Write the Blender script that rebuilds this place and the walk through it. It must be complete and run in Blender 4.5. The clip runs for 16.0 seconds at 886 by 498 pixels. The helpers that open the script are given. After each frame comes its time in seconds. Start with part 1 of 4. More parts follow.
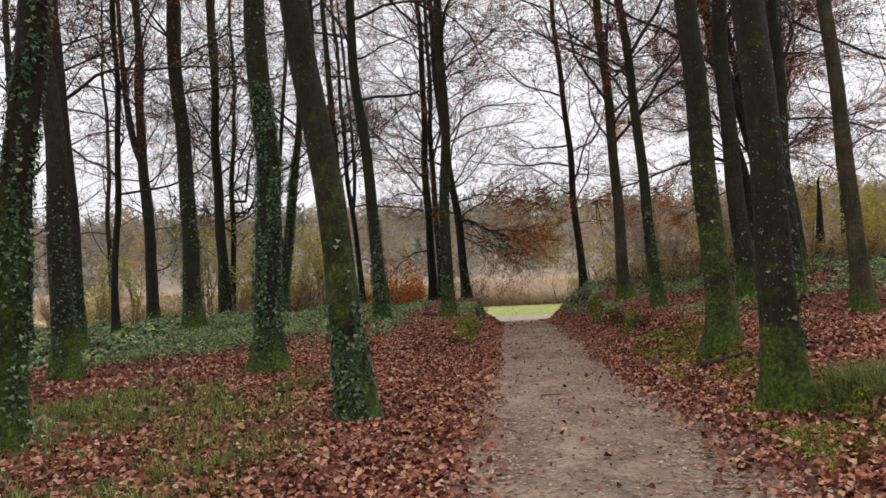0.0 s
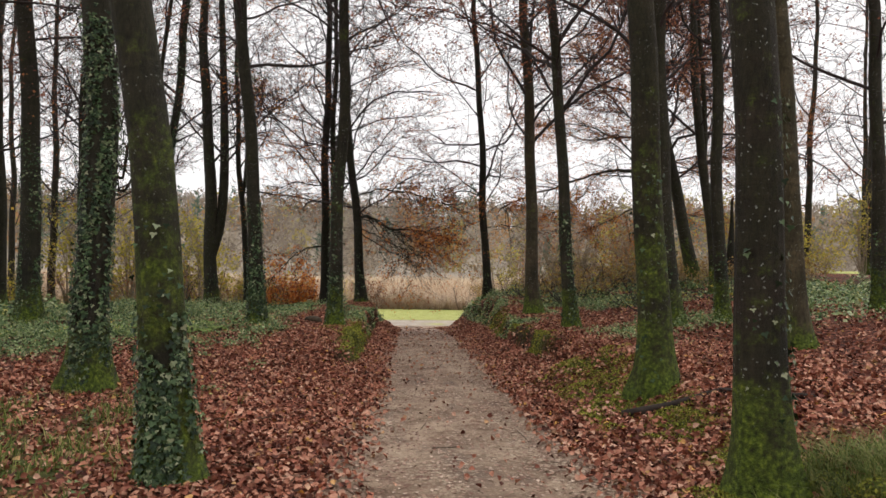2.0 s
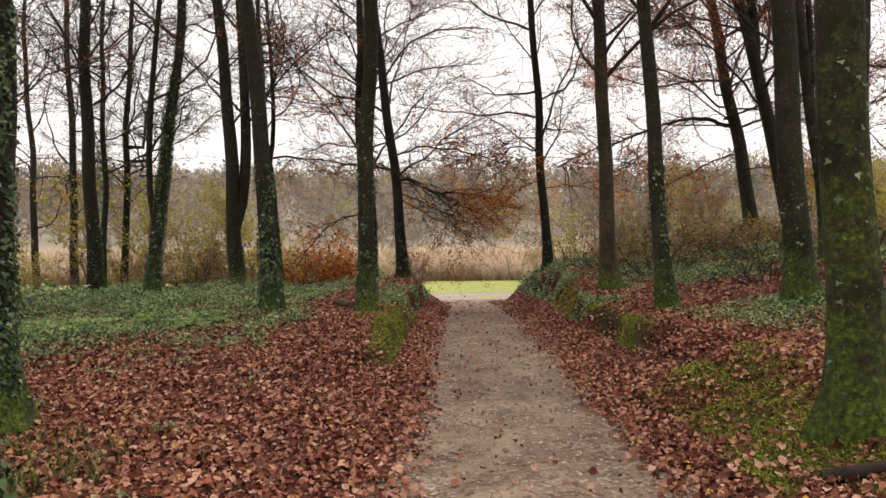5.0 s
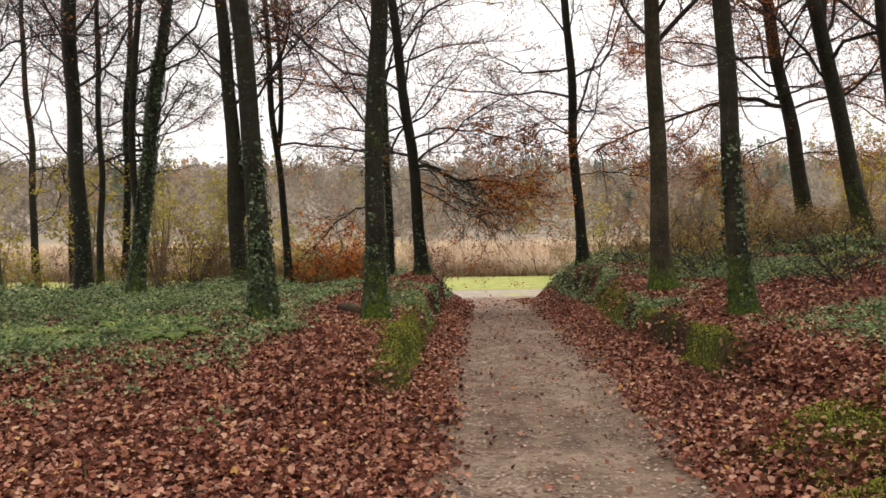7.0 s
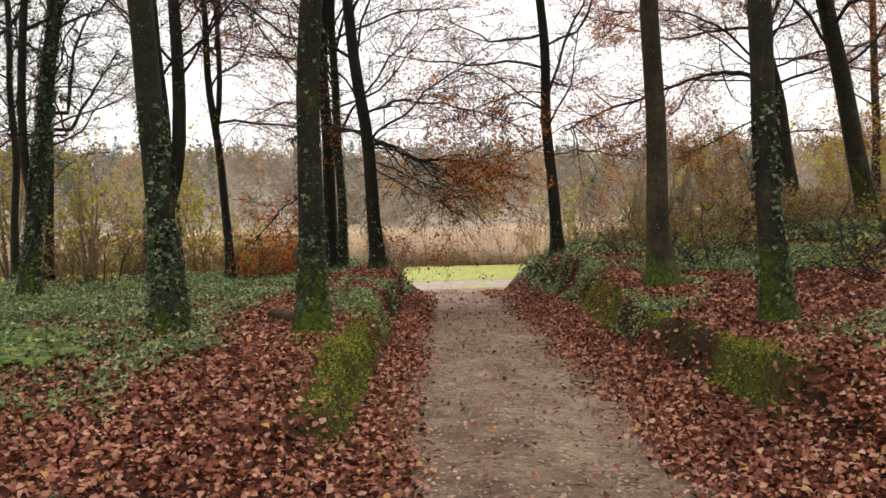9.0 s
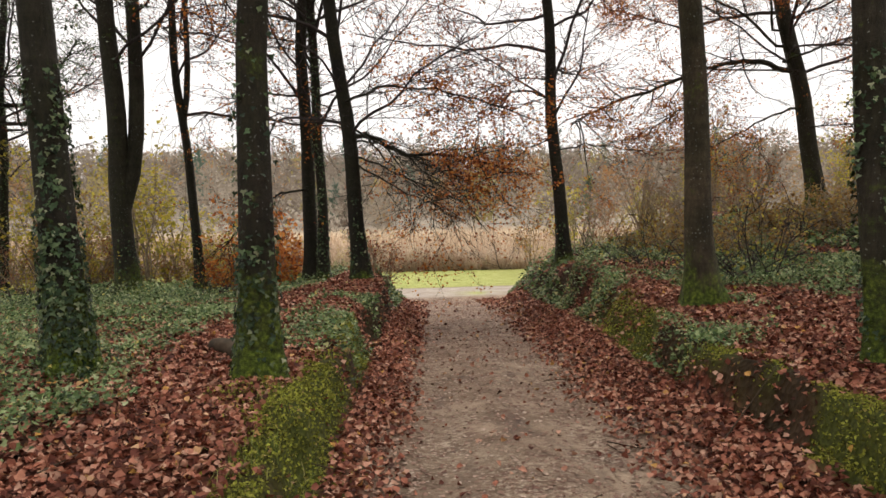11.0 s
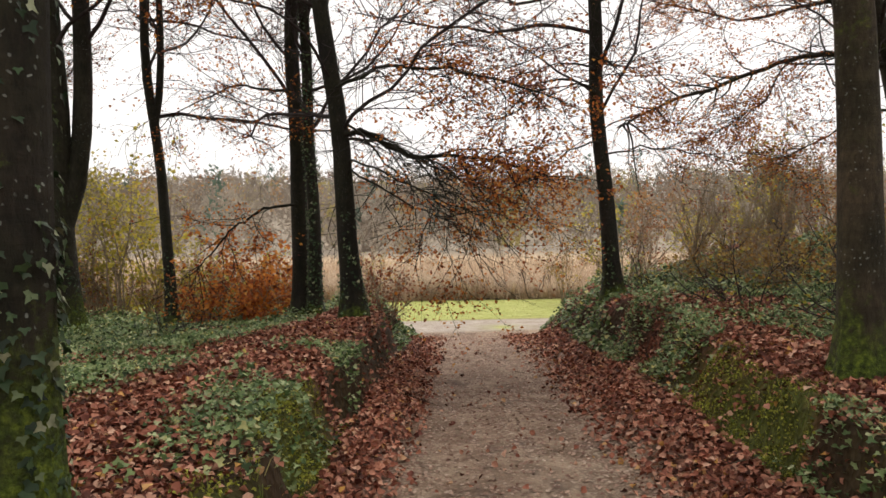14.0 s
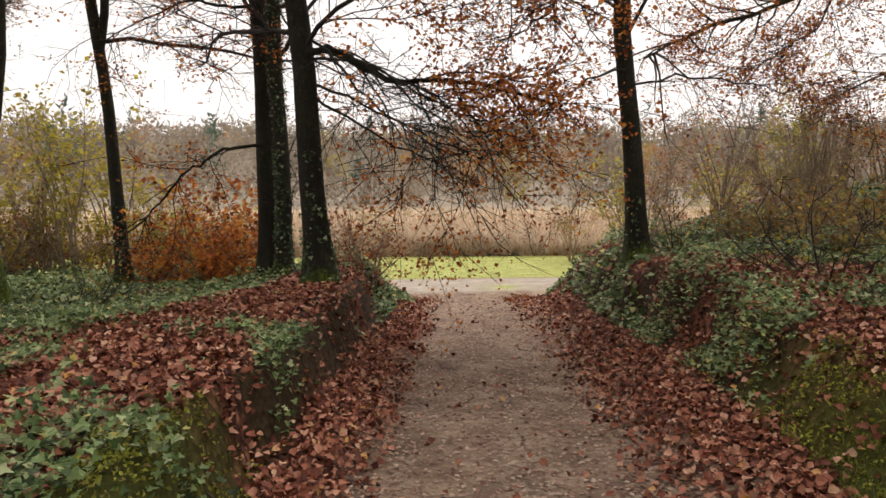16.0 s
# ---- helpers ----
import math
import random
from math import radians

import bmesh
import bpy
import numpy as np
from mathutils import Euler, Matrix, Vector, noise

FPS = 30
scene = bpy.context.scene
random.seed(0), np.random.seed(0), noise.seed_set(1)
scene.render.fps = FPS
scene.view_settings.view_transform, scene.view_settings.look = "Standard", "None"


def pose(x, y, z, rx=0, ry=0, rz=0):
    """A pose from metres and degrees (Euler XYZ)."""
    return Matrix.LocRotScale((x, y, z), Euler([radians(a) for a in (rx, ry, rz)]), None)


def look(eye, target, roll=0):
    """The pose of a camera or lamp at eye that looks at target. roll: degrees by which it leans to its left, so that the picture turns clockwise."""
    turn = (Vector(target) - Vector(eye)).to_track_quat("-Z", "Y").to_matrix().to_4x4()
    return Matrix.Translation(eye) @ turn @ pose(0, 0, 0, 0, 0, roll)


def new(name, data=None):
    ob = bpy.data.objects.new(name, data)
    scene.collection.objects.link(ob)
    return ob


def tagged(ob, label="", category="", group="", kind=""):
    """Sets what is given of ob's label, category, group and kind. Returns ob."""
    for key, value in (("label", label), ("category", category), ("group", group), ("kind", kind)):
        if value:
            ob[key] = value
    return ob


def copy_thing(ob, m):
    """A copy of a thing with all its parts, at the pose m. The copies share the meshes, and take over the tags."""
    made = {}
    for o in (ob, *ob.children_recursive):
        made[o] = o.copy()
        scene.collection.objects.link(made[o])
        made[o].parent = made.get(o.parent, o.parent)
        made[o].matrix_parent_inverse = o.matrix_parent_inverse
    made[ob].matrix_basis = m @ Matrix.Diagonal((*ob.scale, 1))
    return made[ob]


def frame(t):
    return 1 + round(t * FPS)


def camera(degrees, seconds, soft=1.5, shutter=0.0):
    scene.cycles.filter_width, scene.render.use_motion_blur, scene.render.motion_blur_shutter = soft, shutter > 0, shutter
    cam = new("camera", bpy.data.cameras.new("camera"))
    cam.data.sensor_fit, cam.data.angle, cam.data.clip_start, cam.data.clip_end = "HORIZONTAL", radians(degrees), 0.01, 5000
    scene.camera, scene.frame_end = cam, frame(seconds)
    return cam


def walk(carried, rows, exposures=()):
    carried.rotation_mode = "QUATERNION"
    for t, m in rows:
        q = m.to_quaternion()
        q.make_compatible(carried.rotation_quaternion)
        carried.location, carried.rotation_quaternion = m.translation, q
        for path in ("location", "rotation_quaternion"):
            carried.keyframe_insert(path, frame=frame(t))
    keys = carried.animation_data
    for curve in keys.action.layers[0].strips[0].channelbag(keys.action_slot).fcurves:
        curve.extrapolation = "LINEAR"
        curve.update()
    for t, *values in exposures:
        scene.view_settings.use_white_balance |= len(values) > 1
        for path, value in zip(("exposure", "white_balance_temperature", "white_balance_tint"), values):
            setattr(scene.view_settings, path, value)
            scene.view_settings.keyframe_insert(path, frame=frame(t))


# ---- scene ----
cam = camera(58.9, 16.0, soft=1.55)
METRES, EYE, TILT, LEAN, TURN = 17.0, 1.5, 0.0, 2.5, 0.0
ROWS = [
    (0.0, 0.0, 0.0, 0.0, 0.0, 0.0, -0.0),
    (0.5, 0.0069, 0.0323, 0.0011, -2.33, -0.19, -1.58),
    (1.0, 0.0108, 0.0646, 0.0016, -5.76, 0.01, -2.51),
    (1.5, 0.0155, 0.0955, 0.0022, -6.18, -0.12, -2.86),
    (2.0, 0.0159, 0.1271, 0.0023, -6.99, 0.18, -3.82),
    (2.5, 0.0191, 0.1546, 0.0021, -5.7, -0.54, -3.26),
    (3.0, 0.0212, 0.1877, 0.0001, -5.81, -2.42, -2.35),
    (3.5, 0.0261, 0.2197, 0.0008, -6.3, -3.03, -2.28),
    (4.0, 0.0269, 0.2511, 0.0006, -4.86, -2.83, -1.69),
    (6.5, 0.0367, 0.4011, -0.0041, -2.45, -2.23, -2.28),
    (7.0, 0.0356, 0.4339, -0.0058, -1.94, -2.84, -1.92),
    (7.5, 0.0375, 0.4667, -0.0064, -3.36, -3.06, -0.9),
    (8.0, 0.0393, 0.4984, -0.0074, -3.48, -3.66, -1.38),
    (8.5, 0.042, 0.5285, -0.0079, -4.58, -3.83, -1.2),
    (9.0, 0.0437, 0.5607, -0.0092, -4.75, -3.71, -1.63),
    (11.5, 0.0585, 0.7113, -0.0129, -5.44, -3.43, -1.78),
    (12.0, 0.0621, 0.7455, -0.0152, -5.32, -2.88, -2.48),
    (12.5, 0.0647, 0.774, -0.0159, -4.96, -2.12, -1.61),
    (13.0, 0.0704, 0.8067, -0.017, -3.09, -2.33, -0.97),
    (13.5, 0.0742, 0.8375, -0.0186, -3.65, -2.13, -0.7),
    (14.0, 0.0807, 0.8664, -0.0201, -3.29, -1.7, -1.85),
    (14.5, 0.0863, 0.899, -0.0222, -4.69, -0.7, -3.46),
    (15.0, 0.0928, 0.9299, -0.024, -4.77, -2.66, -3.3),
    (15.5, 0.0951, 0.9605, -0.024, -3.69, -4.54, -2.27),
    (16.0, 0.0988, 0.9926, -0.0259, -3.0, -5.12, -2.34),
]
walk(cam, [(t, pose(0, 0, EYE, TILT, LEAN, TURN) @ pose(METRES * x, METRES * y, METRES * z, 90 + pitch, roll, yaw)) for t, x, y, z, yaw, pitch, roll in ROWS], [(0.0, 0.03, 6200, 10), (1.5, 0.17, 6350, 10), (3.5, 0.28, 6550, 10), (6.5, 0.40, 6650, 10), (9.0, 0.42, 6650, 10), (11.5, 0.36, 6650, 10), (14.2, 0.30, 6650, 10), (15.2, 0.02, 6750, 11), (16.0, 0.30, 6800, 12)])

# ---- light: an overcast late-autumn sky ----
world = bpy.data.worlds.new("overcast_sky")
scene.world = world
world.use_nodes = True
wn, wl = world.node_tree.nodes, world.node_tree.links
sky = wn.new("ShaderNodeTexSky")
sky.sky_type, sky.sun_disc = "NISHITA", False
sky.sun_elevation, sky.sun_rotation = radians(60), radians(24)
sky.air_density, sky.dust_density, sky.ozone_density = 1.0, 6.0, 1.0
veil = wn.new("ShaderNodeHueSaturation")
veil.inputs["Saturation"].default_value = 0.12
wl.new(sky.outputs[0], veil.inputs["Color"])
cloud = wn.new("ShaderNodeMix")
cloud.data_type = "RGBA"
cloud.inputs[0].default_value = 0.85
cloud.inputs[7].default_value = (11.1, 10.7, 10.6, 1)
wl.new(veil.outputs[0], cloud.inputs[6])
wl.new(cloud.outputs[2], wn["Background"].inputs["Color"])
wn["Background"].inputs["Strength"].default_value = 0.1
sun = new("sun", bpy.data.lights.new("sun", "SUN"))
sun.data.energy, sun.data.angle, sun.data.color = 1.5, radians(40), (1.0, 0.95, 0.88)
sun.matrix_world = look((4, 9, 20), (0, 0, 0))

# ---- plan: the ground's height and what grows where ----
RNG = np.random.default_rng(7)


def smooth(a, b, v):
    v = np.clip((np.asarray(v, float) - a) / (b - a), 0, 1)
    return v * v * (3 - 2 * v)


def lattice(ix, iy, seed):
    h = (ix * 374761393 + iy * 668265263 + seed * 974634277) & 0xFFFFFFFF
    h = ((h ^ (h >> 13)) * 1274126177) & 0xFFFFFFFF
    return ((h ^ (h >> 16)) & 0xFFFF) / 65535.0


def patchy(x, y, size, seed=0):
    """Value noise from 0 to 1."""
    x, y = np.asarray(x, float) / size, np.asarray(y, float) / size
    ix, iy = np.floor(x).astype(np.int64), np.floor(y).astype(np.int64)
    fx, fy = x - ix, y - iy
    fx, fy = fx * fx * (3 - 2 * fx), fy * fy * (3 - 2 * fy)
    a, b = lattice(ix, iy, seed), lattice(ix + 1, iy, seed)
    c, d = lattice(ix, iy + 1, seed), lattice(ix + 1, iy + 1, seed)
    return (a * (1 - fx) + b * fx) * (1 - fy) + (c * (1 - fx) + d * fx) * fy


def path_middle(y):
    return 0.65 + 0.075 * np.clip(y, -20, 60)


def path_height(y):
    y = np.asarray(y, float)
    return 0.13 - 0.04 * np.clip(y, -20, 37) - 0.045 * np.clip(y - 22, 0, 15)


def beside(x, y):
    """Metres to the right of the path's middle line; the eastern bank stands closer along its far half."""
    d = x - path_middle(y)
    return np.where(d > 0, d + 0.12 * smooth(16.5, 19.5, y) * smooth(0.7, 1.3, d), d)


def ground_height(x, y):
    """The height of the ground: a sunken path between banks, then a flat valley and a hill beyond it."""
    x, y = np.asarray(x, float), np.asarray(y, float)
    d = x - path_middle(y)
    low = path_height(y)
    left = -0.2 + 0.1 * smooth(12, 17, y) - 0.05 * np.clip(y - 23, 0, 20) - 0.035 * np.clip(-d - 5, 0, 14) - 0.36 * smooth(20.5, 28, y) * smooth(1.9, 4.2, -d)
    right = 0.1 + 0.08 * np.clip(d - 2, 0, 7) - 0.05 * np.clip(y - 23, 0, 20) * (1 - smooth(3, 9, d)) - 0.13 * smooth(14.5, 17, y) * smooth(25, 22, y)
    rough = (patchy(x, y, 0.55, 3) - 0.5) * 0.5 + (patchy(x, y, 0.24, 4) - 0.5) * 0.22
    wob = (patchy(x, y, 1.1, 5) - 0.5) * 0.5
    steep = smooth(11, 16, y)
    end = smooth(25, 33, y)
    flare = 0.8 * smooth(29, 37, y)
    dl, dr = -d - flare + wob * 0.45 * steep, beside(x, y) - flare + wob * 0.5 * steep
    ledge = smooth(13.6, 15.2, y)
    kl = 0.3 * smooth(0.75, 1.25, dl) + 0.7 * smooth(1.27 - 0.1 * end, 2.3 - 0.84 * ledge + 0.9 * end, dl)
    kr = 0.32 * smooth(0.95, 1.7, dr) + 0.68 * smooth(1.66 - 0.3 * end, 2.6 - 0.78 * ledge + 0.3 * smooth(18.5, 21, y) + 0.6 * end, dr)
    side = np.where(d < 0, kl, kr)
    top = np.where(d < 0, left, right)
    z = low + (np.maximum(top, low) - low) * side
    z = z + rough * np.clip(4 * side * (1 - side), 0, 1) * steep * smooth(0.4, 0.6, side)
    z = z + 0.10 * steep * smooth(0.75, 1.0, side) * smooth(3.2, 1.9, np.abs(d)) * (patchy(x, y, 0.8, 9) - 0.3)
    z = z + (patchy(x, y, 1.7, 6) - 0.5) * 0.08 * side + (patchy(x, y, 0.5, 8) - 0.5) * 0.02 + 0.28 * np.exp(-((x - 3.5) / 0.5) ** 2 - ((y - 12.35) / 0.5) ** 2)
    z = z - 0.24 * np.exp(-((x - 7.0) / 1.5) ** 2 - ((y - 12.4) / 2.0) ** 2)
    z = z - 0.03 * np.exp(-((d - 0.55) / 0.25) ** 2) - 0.03 * np.exp(-((d + 0.55) / 0.25) ** 2)
    valley = -2.02 + (patchy(x, y, 9, 2) - 0.5) * 0.06
    fall = np.where(d > 4, smooth(34 + 0.5 * np.clip(d - 4, 0, 24), 44 + 0.9 * np.clip(d - 4, 0, 40), y), smooth(33.5, 37.6, y))
    z = z * (1 - fall) + valley * fall
    z = z + 11 * smooth(95, 290, y + 0.2 * np.abs(x)) + 5 * smooth(60, 260, np.abs(x)) * smooth(300, 60, y)
    return z


def is_earth(x, y):
    d = beside(x, y)
    n = patchy(x, y, 0.6, 14)
    return np.clip(smooth(13, 16, y) * (smooth(-1.18, -1.3, d) * smooth(-1.7, -1.55, d) + smooth(1.6, 1.7, d) * smooth(2.05, 1.9, d) * (1 - 0.75 * smooth(17.5, 19, y))) * smooth(0.05, 0.3, n), 0, 1)


def is_path(x, y):
    d = x - path_middle(y)
    worn = 0.28 * smooth(0, 0.3, d) * smooth(13, 17, y)
    d = np.abs(d)
    edge = 1.05 - 0.2 * smooth(8, 18, y) + 0.2 * smooth(10.5, 6.5, y) + worn + 1.0 * smooth(30, 37, y) + (patchy(x, y, 0.9, 11) - 0.5) * 0.4
    return smooth(edge + 0.2, edge - 0.2, d) * (y < 38)


def is_ivy(x, y):
    d = beside(x, y)
    n = patchy(x, y, 1.3, 12) * 0.6 + patchy(x, y, 0.5, 13) * 0.4
    west = smooth(14.2, 17.5, y + 0.5 * np.clip(-d - 3.2, 0, 8)) * smooth(-2.6, -3.3, d + (n - 0.5) * 0.9)
    rim = smooth(18.0, 19.5, y) * smooth(0.42, 0.56, n) * smooth(-1.22, -1.36, d) * smooth(-2.3, -1.8, d)
    east = smooth(12.5, 16, y) * smooth(2.3, 3.3, d) * smooth(0.4, 0.56, n + 0.15 * smooth(18.5, 22.5, y) - 0.03 * smooth(5, 7, d)) * 0.8 * (1 - 0.75 * smooth(3.5, 5.5, d) * smooth(18, 14.5, y))
    verge = smooth(16.5, 18, y) * smooth(1.6, 1.7, d) * smooth(2.5, 1.95, d) * smooth(0.46, 0.56, n + 0.13 * smooth(18.5, 21.5, y)) * 0.9
    return np.clip(west + rim + east + verge, 0, 1) * smooth(34.5, 33, y)


def is_moss(x, y):
    d = beside(x, y)
    n = patchy(x, y, 0.7, 21) * 0.65 + patchy(x, y, 0.25, 22) * 0.35
    bank_l = smooth(14.4, 15.4, y) * smooth(22, 19, y) * smooth(-1.22, -1.34, d) * smooth(-1.8, -1.5, d)
    bank_r = smooth(14.4, 15.2, y) * smooth(24, 19.5, y) * smooth(1.62, 1.7, d) * smooth(2.2, 1.85, d)
    flat_r = smooth(12.5, 11, y) * smooth(4.5, 6, y) * smooth(1.25, 1.45, d) * smooth(2.5, 2.0, d)
    mound = np.exp(-((x - 3.5) / 0.5) ** 2 - ((y - 12.35) / 0.5) ** 2)
    tuft = np.exp(-((x - 0.3) / 0.3) ** 2 - ((y - 16.7) / 0.6) ** 2)
    return np.clip((bank_l + bank_r) * smooth(0.4, 0.54, n * 0.6 + 0.4 * patchy(x, y, 1.1, 24)) + flat_r * smooth(0.37, 0.54, n) + mound * 1.2 * smooth(0.15, 0.4, n) + tuft * 0.7 * smooth(0.46, 0.64, n), 0, 1)


def is_grass(x, y):
    d = x - path_middle(y)
    n = patchy(x, y, 1.6, 31) * 0.6 + patchy(x, y, 0.5, 32) * 0.4
    glade = smooth(-2.0, -3.2, d) * smooth(3, 5, y) * smooth(12, 9.5, y) * smooth(0.26, 0.5, n)
    foot = np.exp(-(((x - 3.45) / 0.42) ** 2 + ((y - 6.75) / 0.5) ** 2) * 1.2)
    return np.clip(glade + foot, 0, 1)


# ---- mesh helpers ----
class Geo:
    """Collects points and faces, and becomes one mesh."""

    def __init__(self):
        self.v, self.f, self.n, self.tint = [], [], 0, []

    def add(self, verts, faces, tint=None):
        verts, faces = np.asarray(verts, float).reshape(-1, 3), np.asarray(faces, np.int64)
        self.v.append(verts)
        self.f.append(faces + self.n)
        self.n += len(verts)
        if tint is not None:
            self.tint.append(np.broadcast_to(tint, (len(verts), 4)))
        return self

    def mesh(self, name, material, flat=False):
        me = bpy.data.meshes.new(name)
        verts = np.concatenate(self.v) if self.v else np.zeros((0, 3))
        me.vertices.add(len(verts))
        me.vertices.foreach_set("co", verts.ravel())
        loops = np.concatenate([f.ravel() for f in self.f])
        sizes = np.concatenate([np.full(len(f), f.shape[1]) for f in self.f])
        me.loops.add(len(loops))
        me.loops.foreach_set("vertex_index", loops.astype(np.int32))
        me.polygons.add(len(sizes))
        me.polygons.foreach_set("loop_start", np.r_[0, np.cumsum(sizes)[:-1]].astype(np.int32))
        if not flat:
            me.polygons.foreach_set("use_smooth", np.ones(len(sizes), bool))
        me.update(calc_edges=True)
        if self.tint:
            at = me.color_attributes.new("tint", "FLOAT_COLOR", "POINT")
            at.data.foreach_set("color", np.concatenate(self.tint).astype(np.float32).ravel())
        me.materials.append(material)
        return me


def part(name, geo, material, parent, label="", flat=False):
    ob = new(name, geo.mesh(name, material, flat))
    ob.parent = parent
    return tagged(ob, label)


def stuff(name, geo, material, label, category, flat=True):
    return tagged(new(name, geo.mesh(name, material, flat)), label, category, kind="stuff")


def unit(v):
    return v / np.maximum(np.linalg.norm(v, axis=-1, keepdims=True), 1e-9)


def tube(geo, pts, radii, sides=6):
    """A tapered tube along a line, closed to a point at its end."""
    pts, radii = np.asarray(pts, float), np.asarray(radii, float)
    ahead = unit(np.gradient(pts, axis=0))
    ref = np.array([0.31, 0.95, 0.05]) if abs(ahead[0][2]) > 0.6 else np.array([0.05, 0.1, 1.0])
    a = unit(np.cross(ahead, ref))
    b = np.cross(ahead, a)
    t = np.arange(sides) * 2 * math.pi / sides
    ring = pts[:, None] + radii[:, None, None] * (np.cos(t)[None, :, None] * a[:, None] + np.sin(t)[None, :, None] * b[:, None])
    n = len(pts)
    i, j = np.meshgrid(np.arange(n - 1), np.arange(sides), indexing="ij")
    k = (j + 1) % sides
    quads = np.stack([i * sides + j, i * sides + k, (i + 1) * sides + k, (i + 1) * sides + j], -1).reshape(-1, 4)
    geo.add(ring.reshape(-1, 3), quads)
    tip = np.vstack([ring[-1], pts[-1] + ahead[-1] * radii[-1] * 1.5])
    geo.add(tip, np.stack([np.arange(sides), (np.arange(sides) + 1) % sides, np.full(sides, sides)], -1))


def sticks(geo, start, end, r0, r1):
    """Many thin three-sided rods at once."""
    d = unit(end - start)
    a = unit(np.cross(d, np.array([0.2, 0.3, 0.93])))
    b = np.cross(d, a)
    rings = []
    for c, r in ((start, r0), (end, r1)):
        r = np.broadcast_to(np.asarray(r, float), (len(start),))[:, None]
        for k in range(3):
            t = k * 2 * math.pi / 3
            rings.append(c + r * (math.cos(t) * a + math.sin(t) * b))
    v = np.stack(rings, 1)
    base = np.arange(len(start))[:, None] * 6
    f = np.concatenate([base + np.array([k, (k + 1) % 3, 3 + (k + 1) % 3, 3 + k]) for k in range(3)])
    geo.add(v.reshape(-1, 3), f)


def thorns(geo, start, end, r0):
    """Many fine twiglets at once, each tapering to a point."""
    d = unit(end - start)
    a = unit(np.cross(d, np.array([0.2, 0.3, 0.93])))
    b = np.cross(d, a)
    v = np.stack([start + r0 * a, start + r0 * (-0.5 * a + 0.87 * b), start + r0 * (-0.5 * a - 0.87 * b), end], 1)
    base = np.arange(len(start))[:, None] * 4
    geo.add(v.reshape(-1, 3), np.concatenate([base + np.array([k, (k + 1) % 3, 3]) for k in range(3)]))


def leaf_frame(n, normal, rng, spread):
    """Right, ahead and up for n leaves whose faces look roughly along the normal."""
    up = unit(np.broadcast_to(normal, (n, 3)) + rng.normal(0, spread, (n, 3)))
    ahead = unit(np.cross(up, rng.normal(0, 1, (n, 3))))
    return np.cross(ahead, up), ahead, up


def leaves(geo, at, frame3, size, wide=0.62, curl=0.25, full=True, lobed=False):
    """Folded, curled leaves, each its own island."""
    r, a, u = frame3
    n = len(at)
    s = np.broadcast_to(np.asarray(size, float), (n,))[:, None]
    if lobed:
        shape = ((0, 0.12, 0.2), (-0.3, 0, 0.5), (-0.5, 0.32, 0.9), (-0.22, 0.46, 0.6), (0, 1, 0), (0.22, 0.46, 0.6), (0.5, 0.32, 0.9), (0.3, 0, 0.5))
        faces = ((0, 4, 3, 2, 1), (0, 7, 6, 5, 4))
    elif full:
        shape = ((0, 0, 0), (-0.42, 0.28, 1), (-0.36, 0.62, 0.8), (0, 1, 0.5), (0.36, 0.62, 0.8), (0.42, 0.28, 1))
        faces = ((0, 3, 2, 1), (0, 5, 4, 3))
    else:
        shape = ((0, 0, 0), (-0.42, 0.45, 1), (0, 1, 0.3), (0.42, 0.45, 1))
        faces = ((0, 2, 1), (0, 3, 2))
    v = np.stack([at + s * (p[0] * wide / 0.62 * r + (p[1] - 0.5) * a + p[2] * curl * u) for p in shape], 1)
    base = np.arange(n)[:, None] * len(shape)
    f = np.concatenate([base + np.array(q) for q in faces])
    geo.add(v.reshape(-1, 3), f)


def scatter(count, x0, x1, y0, y1, density, rng):
    x, y = rng.uniform(x0, x1, count), rng.uniform(y0, y1, count)
    keep = rng.random(count) < density(x, y)
    return x[keep], y[keep]


# ---- materials ----
def material(name):
    m = bpy.data.materials.new(name)
    m.use_nodes = True
    nt = m.node_tree
    nt.nodes.clear()
    out = nt.nodes.new("ShaderNodeOutputMaterial")
    p = nt.nodes.new("ShaderNodeBsdfPrincipled")
    nt.links.new(p.outputs[0], out.inputs[0])
    return m, nt, p, out


def node(nt, kind, inputs=None, **attrs):
    n = nt.nodes.new("ShaderNode" + kind)
    for k, v in attrs.items():
        setattr(n, k, v)
    for k, v in (inputs or {}).items():
        if isinstance(v, bpy.types.NodeSocket):
            nt.links.new(v, n.inputs[k])
        else:
            n.inputs[k].default_value = v
    return n


def ramp(nt, fac, stops):
    n = nt.nodes.new("ShaderNodeValToRGB")
    nt.links.new(fac, n.inputs[0])
    el = n.color_ramp.elements
    while len(el) < len(stops):
        el.new(0.5)
    for e, (pos, col) in zip(el, stops):
        e.position, e.color = pos, (*col, 1) if len(col) == 3 else col
    return n.outputs[0]


def grey(nt, fac, a, b):
    if a > b:
        return ramp(nt, fac, [(b, (1, 1, 1)), (a, (0, 0, 0))])
    return ramp(nt, fac, [(a, (0, 0, 0)), (b, (1, 1, 1))])


def mixc(nt, fac, a, b, mode="MIX"):
    n = nt.nodes.new("ShaderNodeMix")
    n.data_type, n.blend_type = "RGBA", mode
    for sock, v in ((n.inputs[0], fac), (n.inputs[6], a), (n.inputs[7], b)):
        if isinstance(v, bpy.types.NodeSocket):
            nt.links.new(v, sock)
        else:
            sock.default_value = v if not isinstance(v, tuple) else (*v, 1)
    return n.outputs[2]


